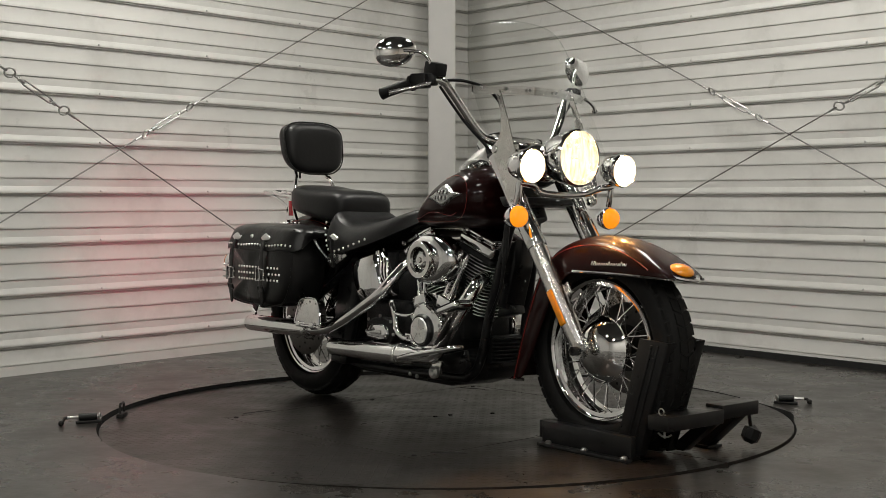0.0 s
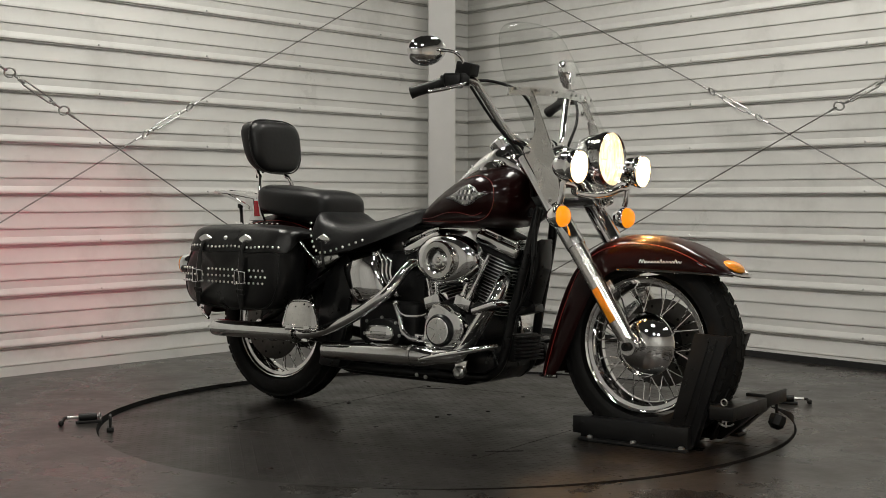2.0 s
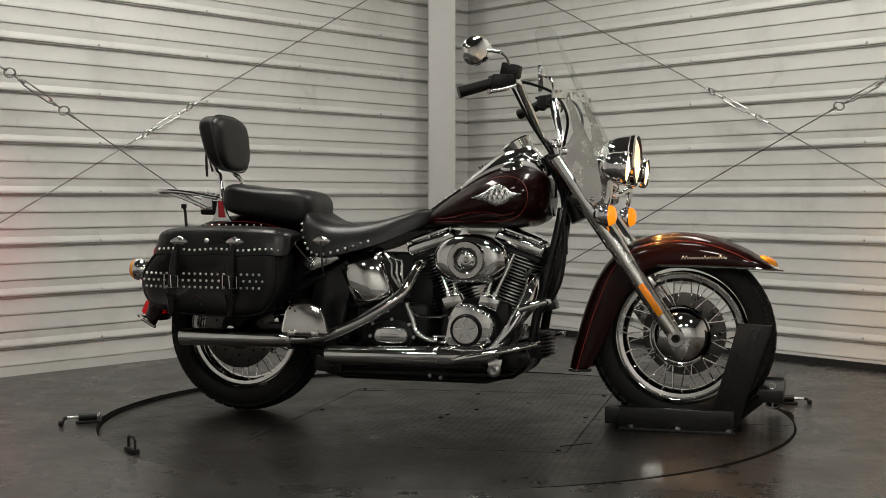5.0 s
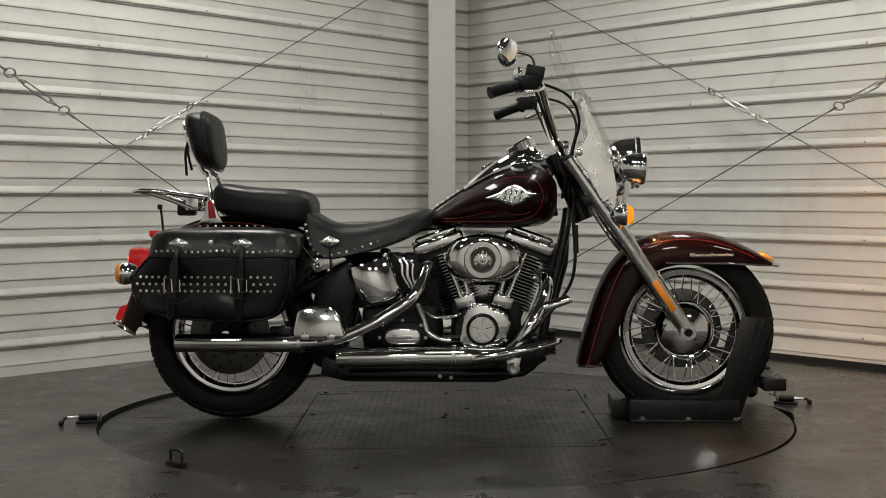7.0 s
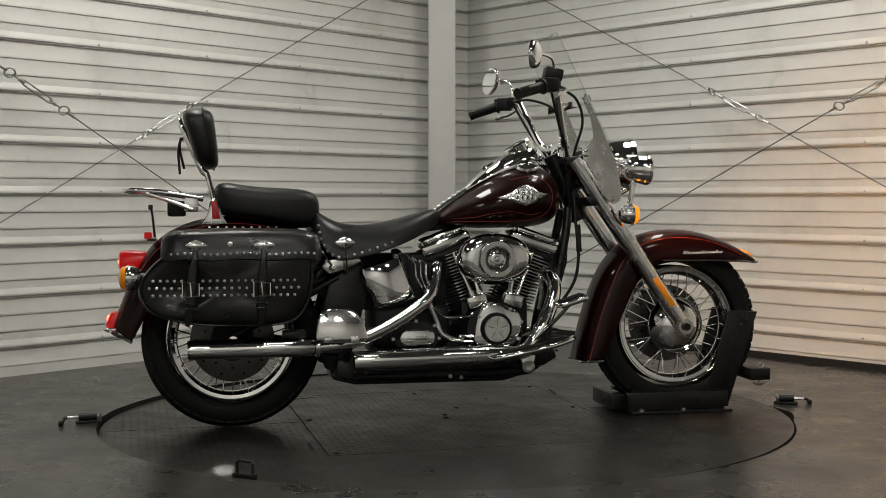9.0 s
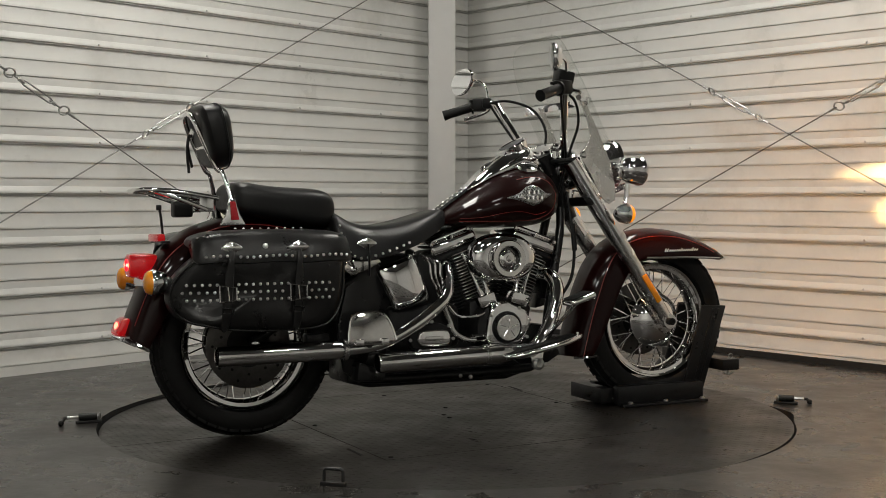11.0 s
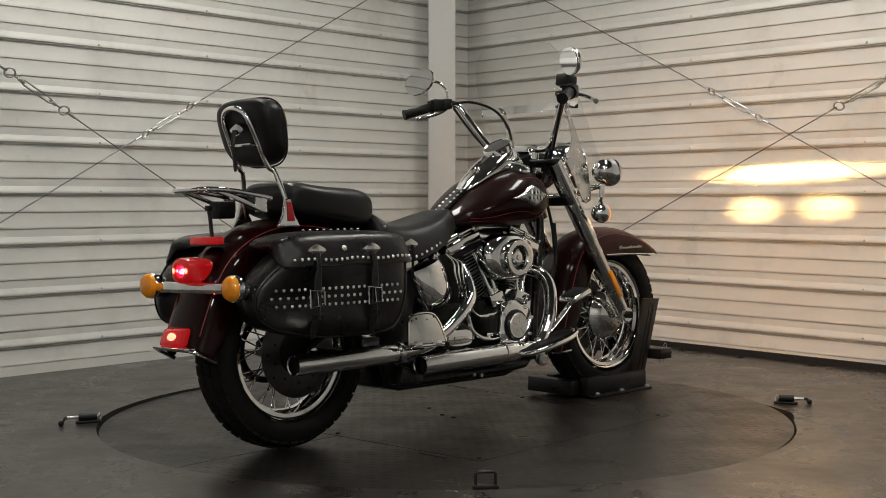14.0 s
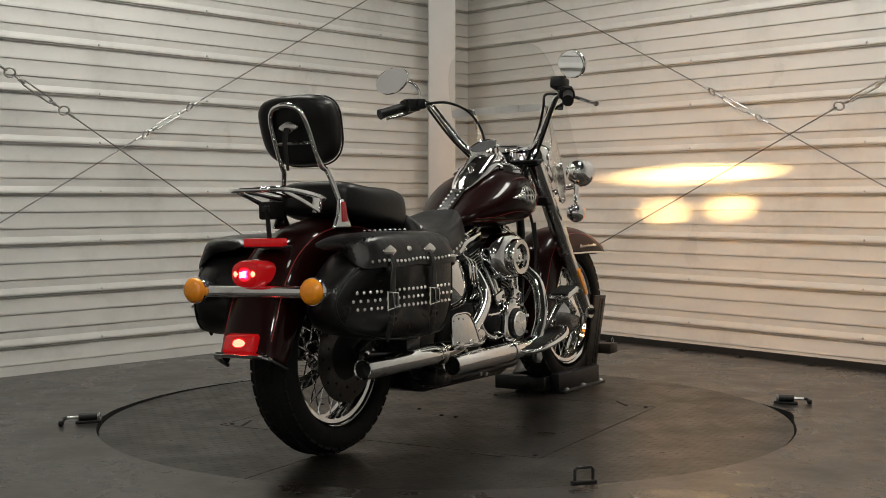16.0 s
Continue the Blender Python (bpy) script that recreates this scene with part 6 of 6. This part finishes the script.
part("front_exhaust_pipe", tube([(0.325, -0.07, 0.525), (0.350, -0.120, 0.512), (0.356, -0.160, 0.475), (0.338, -0.188, 0.42), (0.300, -0.212, 0.345), (0.262, -0.216, 0.285), (0.225, -0.218, 0.252), (0.17, -0.218, 0.245), (0.05, -0.218, 0.242)], 0.0255, 18), CHROME, bike, "chrome exhaust pipe")
ml = part("lower_muffler", lathe([(0.026, -0.20), (0.031, -0.17), (0.034, -0.15), (0.0345, 0.30), (0.033, 0.312), (0.029, 0.310), (0.028, 0.22), (0.0, 0.22)], (-0.065, -0.218, 0.238), (-0.312, 0, -0.006), 28), CHROME, bike, "long chrome lower muffler")
part("dark_bore", lathe([(0.0, 0), (0.028, 0), (0.028, 0.002), (0.0, 0.002)], (-0.345, -0.218, 0.2325), (-1, 0, 0), 20), PIT, ml)
part("heat_shield_clamp", lathe([(0.0355, -0.007), (0.038, -0.005), (0.038, 0.005), (0.0355, 0.007)], (0.035, -0.218, 0.240), (-1, 0, 0), 24, closed_profile=True), CHROME_SOFT, ml)
part("muffler_hanger", block((-0.62, -0.20, 0.30), (-0.54, -0.15, 0.34), 0.006), FRAME, bike)
part("lower_hanger", slab([(-0.44, 0.17), (-0.34, 0.165), (-0.33, 0.20), (-0.43, 0.235)], -0.19, -0.12, 0.006), FRAME, bike)

# ---- floorboards, pedal ----
for s in (-1, 1):
    out = [(0.10, 0.232), (0.14, 0.250), (0.24, 0.268), (0.34, 0.288), (0.395, 0.300)]
    bm = bmesh.new()
    rings = []
    for i, (x, z) in enumerate(out):
        w = (0.05, 0.085, 0.10, 0.10, 0.055)[i]
        yc = s * (0.255 - 0.006 * i)
        rings.append([(x, yc - w / 2 * s, z - 0.008), (x, yc + w / 2 * s, z - 0.008), (x, yc + w / 2 * s, z + 0.008), (x, yc - w / 2 * s, z + 0.008)])
    skin(bm, rings)
    fb = part("floorboard", bm, RUBBER, bike, "black rubber floorboard with chrome edge", sub=1)
    part("edge_trim", tube([(0.105, s * 0.235, 0.228), (0.12, s * 0.285, 0.236), (0.20, s * 0.308, 0.254), (0.31, s * 0.304, 0.276), (0.385, s * 0.272, 0.294), (0.402, s * 0.235, 0.298)], 0.0095, 10), CHROME, fb, "chrome floorboard edge")
    part("support", slab([(0.14, 0.235), (0.34, 0.28), (0.36, 0.225), (0.31, 0.195), (0.20, 0.195)], s * 0.165 - 0.012, s * 0.165 + 0.012, 0.006), FRAME, fb)
    part("pivot_bolt", lathe([(0.0, 0), (0.022, 0), (0.022, 0.012), (0.012, 0.018), (0.0, 0.016)], (0.242, s * 0.218, 0.198), (0, s, 0), 18), ZINC, fb, "grey pivot bolt")
    part("pivot_tab", slab([(0.215, 0.235), (0.270, 0.240), (0.262, 0.19), (0.24, 0.178), (0.222, 0.19)], s * 0.212 - 0.006, s * 0.212 + 0.006, 0.004), BRUSHED, fb)
    # folded passenger board
    pb = part("passenger_board", slab([(-0.515, 0.312), (-0.338, 0.314), (-0.356, 0.372), (-0.385, 0.410), (-0.44, 0.416), (-0.495, 0.406), (-0.510, 0.36)], s * 0.306 - 0.005, s * 0.306 + 0.005, 0.004), BRUSHED, bike, "folded polished passenger board")
    for v in pb.data.vertices:
        v.co.y -= s * 0.16 * (v.co.z - 0.31)
    lip = [(-0.512, 0.320), (-0.507, 0.36), (-0.493, 0.403), (-0.44, 0.413), (-0.387, 0.407), (-0.359, 0.371), (-0.342, 0.318)]
    part("lip", tube([(x, s * 0.309 - s * 0.16 * (z - 0.31), z) for x, z in lip], 0.0045, 8), CHROME, pb)
    for x in (-0.475, -0.385):
        part("hinge", block((x - 0.014, s * 0.308 - 0.012, 0.303), (x + 0.014, s * 0.308 + 0.012, 0.325), 0.003), CHROME, pb)
    part("hinge_rod", tube([(-0.50, s * 0.306, 0.308), (-0.35, s * 0.306, 0.308)], 0.006, 8, smooth=False), CHROME, pb)
    part("mount_arm", tube([(-0.43, s * 0.285, 0.306), (-0.43, s * 0.22, 0.305), (-0.43, s * 0.14, 0.29)], 0.014, 10), FRAME, pb)
    for x, z in ((-0.482, 0.400), (-0.402, 0.402)):
        part("hole", lathe([(0.0, 0), (0.004, 0), (0.004, 0.001), (0.0, 0.001)], (x, s * 0.3115, z), (0, s, 0), 8), PIT, pb)
pd = part("brake_pedal", tube([(0.215, -0.205, 0.245), (0.29, -0.235, 0.315), (0.355, -0.255, 0.385), (0.385, -0.262, 0.42)], 0.017, 10, flat=0.4), BRUSHED, bike, "brushed steel brake pedal")
part("pedal_pad", block((-0.052, -0.042, -0.010), (0.052, 0.042, 0.012), 0.008, m=pose(0.392, -0.262, 0.428, 0, -18, 0), seg=3), CHROME, pd, "black pad in chrome frame")
part("pad_rubber", block((-0.044, -0.035, 0.008), (0.044, 0.035, 0.017), 0.004, m=pose(0.392, -0.262, 0.428, 0, -18, 0)), RUBBER, pd)
part("brake_hose", tube([(0.46, -0.06, 0.82), (0.455, -0.10, 0.70), (0.462, -0.11, 0.60), (0.448, -0.11, 0.50), (0.40, -0.10, 0.42), (0.36, -0.09, 0.38)], 0.006, 8), BLACK_PLASTIC, bike, "black brake hose")
part("hose_spring", tube([(0.462, -0.102, 0.70), (0.464, -0.11, 0.60)], 0.010, 10), BLACK_PLASTIC, bike)
part("brake_caliper", block((-0.04, -0.03, -0.05), (0.04, 0.03, 0.05), 0.010, m=pose(0.735, 0.10, 0.40, 0, 55, 0)), CHROME_SOFT, bike, "front brake caliper")
part("rear_caliper", block((-0.05, -0.022, -0.035), (0.05, 0.022, 0.035), 0.010, m=pose(-0.70, -0.105, 0.405, 0, 10, 0)), CHROME_SOFT, bike, "rear brake caliper")
part("rear_axle_nut", lathe([(0.0, 0), (0.018, 0), (0.018, 0.02), (0.0, 0.022)], (-0.786, -0.14, 0.303), (0, -1, 0), 12), CHROME, bike)
part("rear_pulley", lathe([(0.09, -0.015), (0.11, -0.015), (0.11, 0.015), (0.09, 0.015)], (-0.786, 0.10, 0.303), (0, 1, 0), 40, closed_profile=True), ENGINE, bike)
part("kickstand", tube([(0.20, 0.13, 0.19), (0.05, 0.16, 0.185), (-0.12, 0.17, 0.18)], 0.011, 10), CHROME, bike)


def motions():
    """The turntable turns at a steady pace and carries the motorcycle, the chock and the loop with it."""
    def angle(t):
        return 6.8635 * (t - 7) - 0.00345 * (t - 7) ** 2
    turns = [(k / 10, angle(k / 10)) for k in range(161)]
    for ob in (turntable, loop):
        walk(ob, [(t, pose(0, 0, 0, 0, 0, a)) for t, a in turns])
    for ob in (bike, chock):
        lean = -1.5 if ob is bike else 0
        seat_pose = pose(0.003, -0.035 if ob is bike else -0.03, 0, 0, 0, -2.65) @ pose(0, 0, 0, lean, 0, 0)
        walk(ob, [(t, pose(0, 0, 0, 0, 0, a) @ seat_pose) for t, a in turns])


motions()
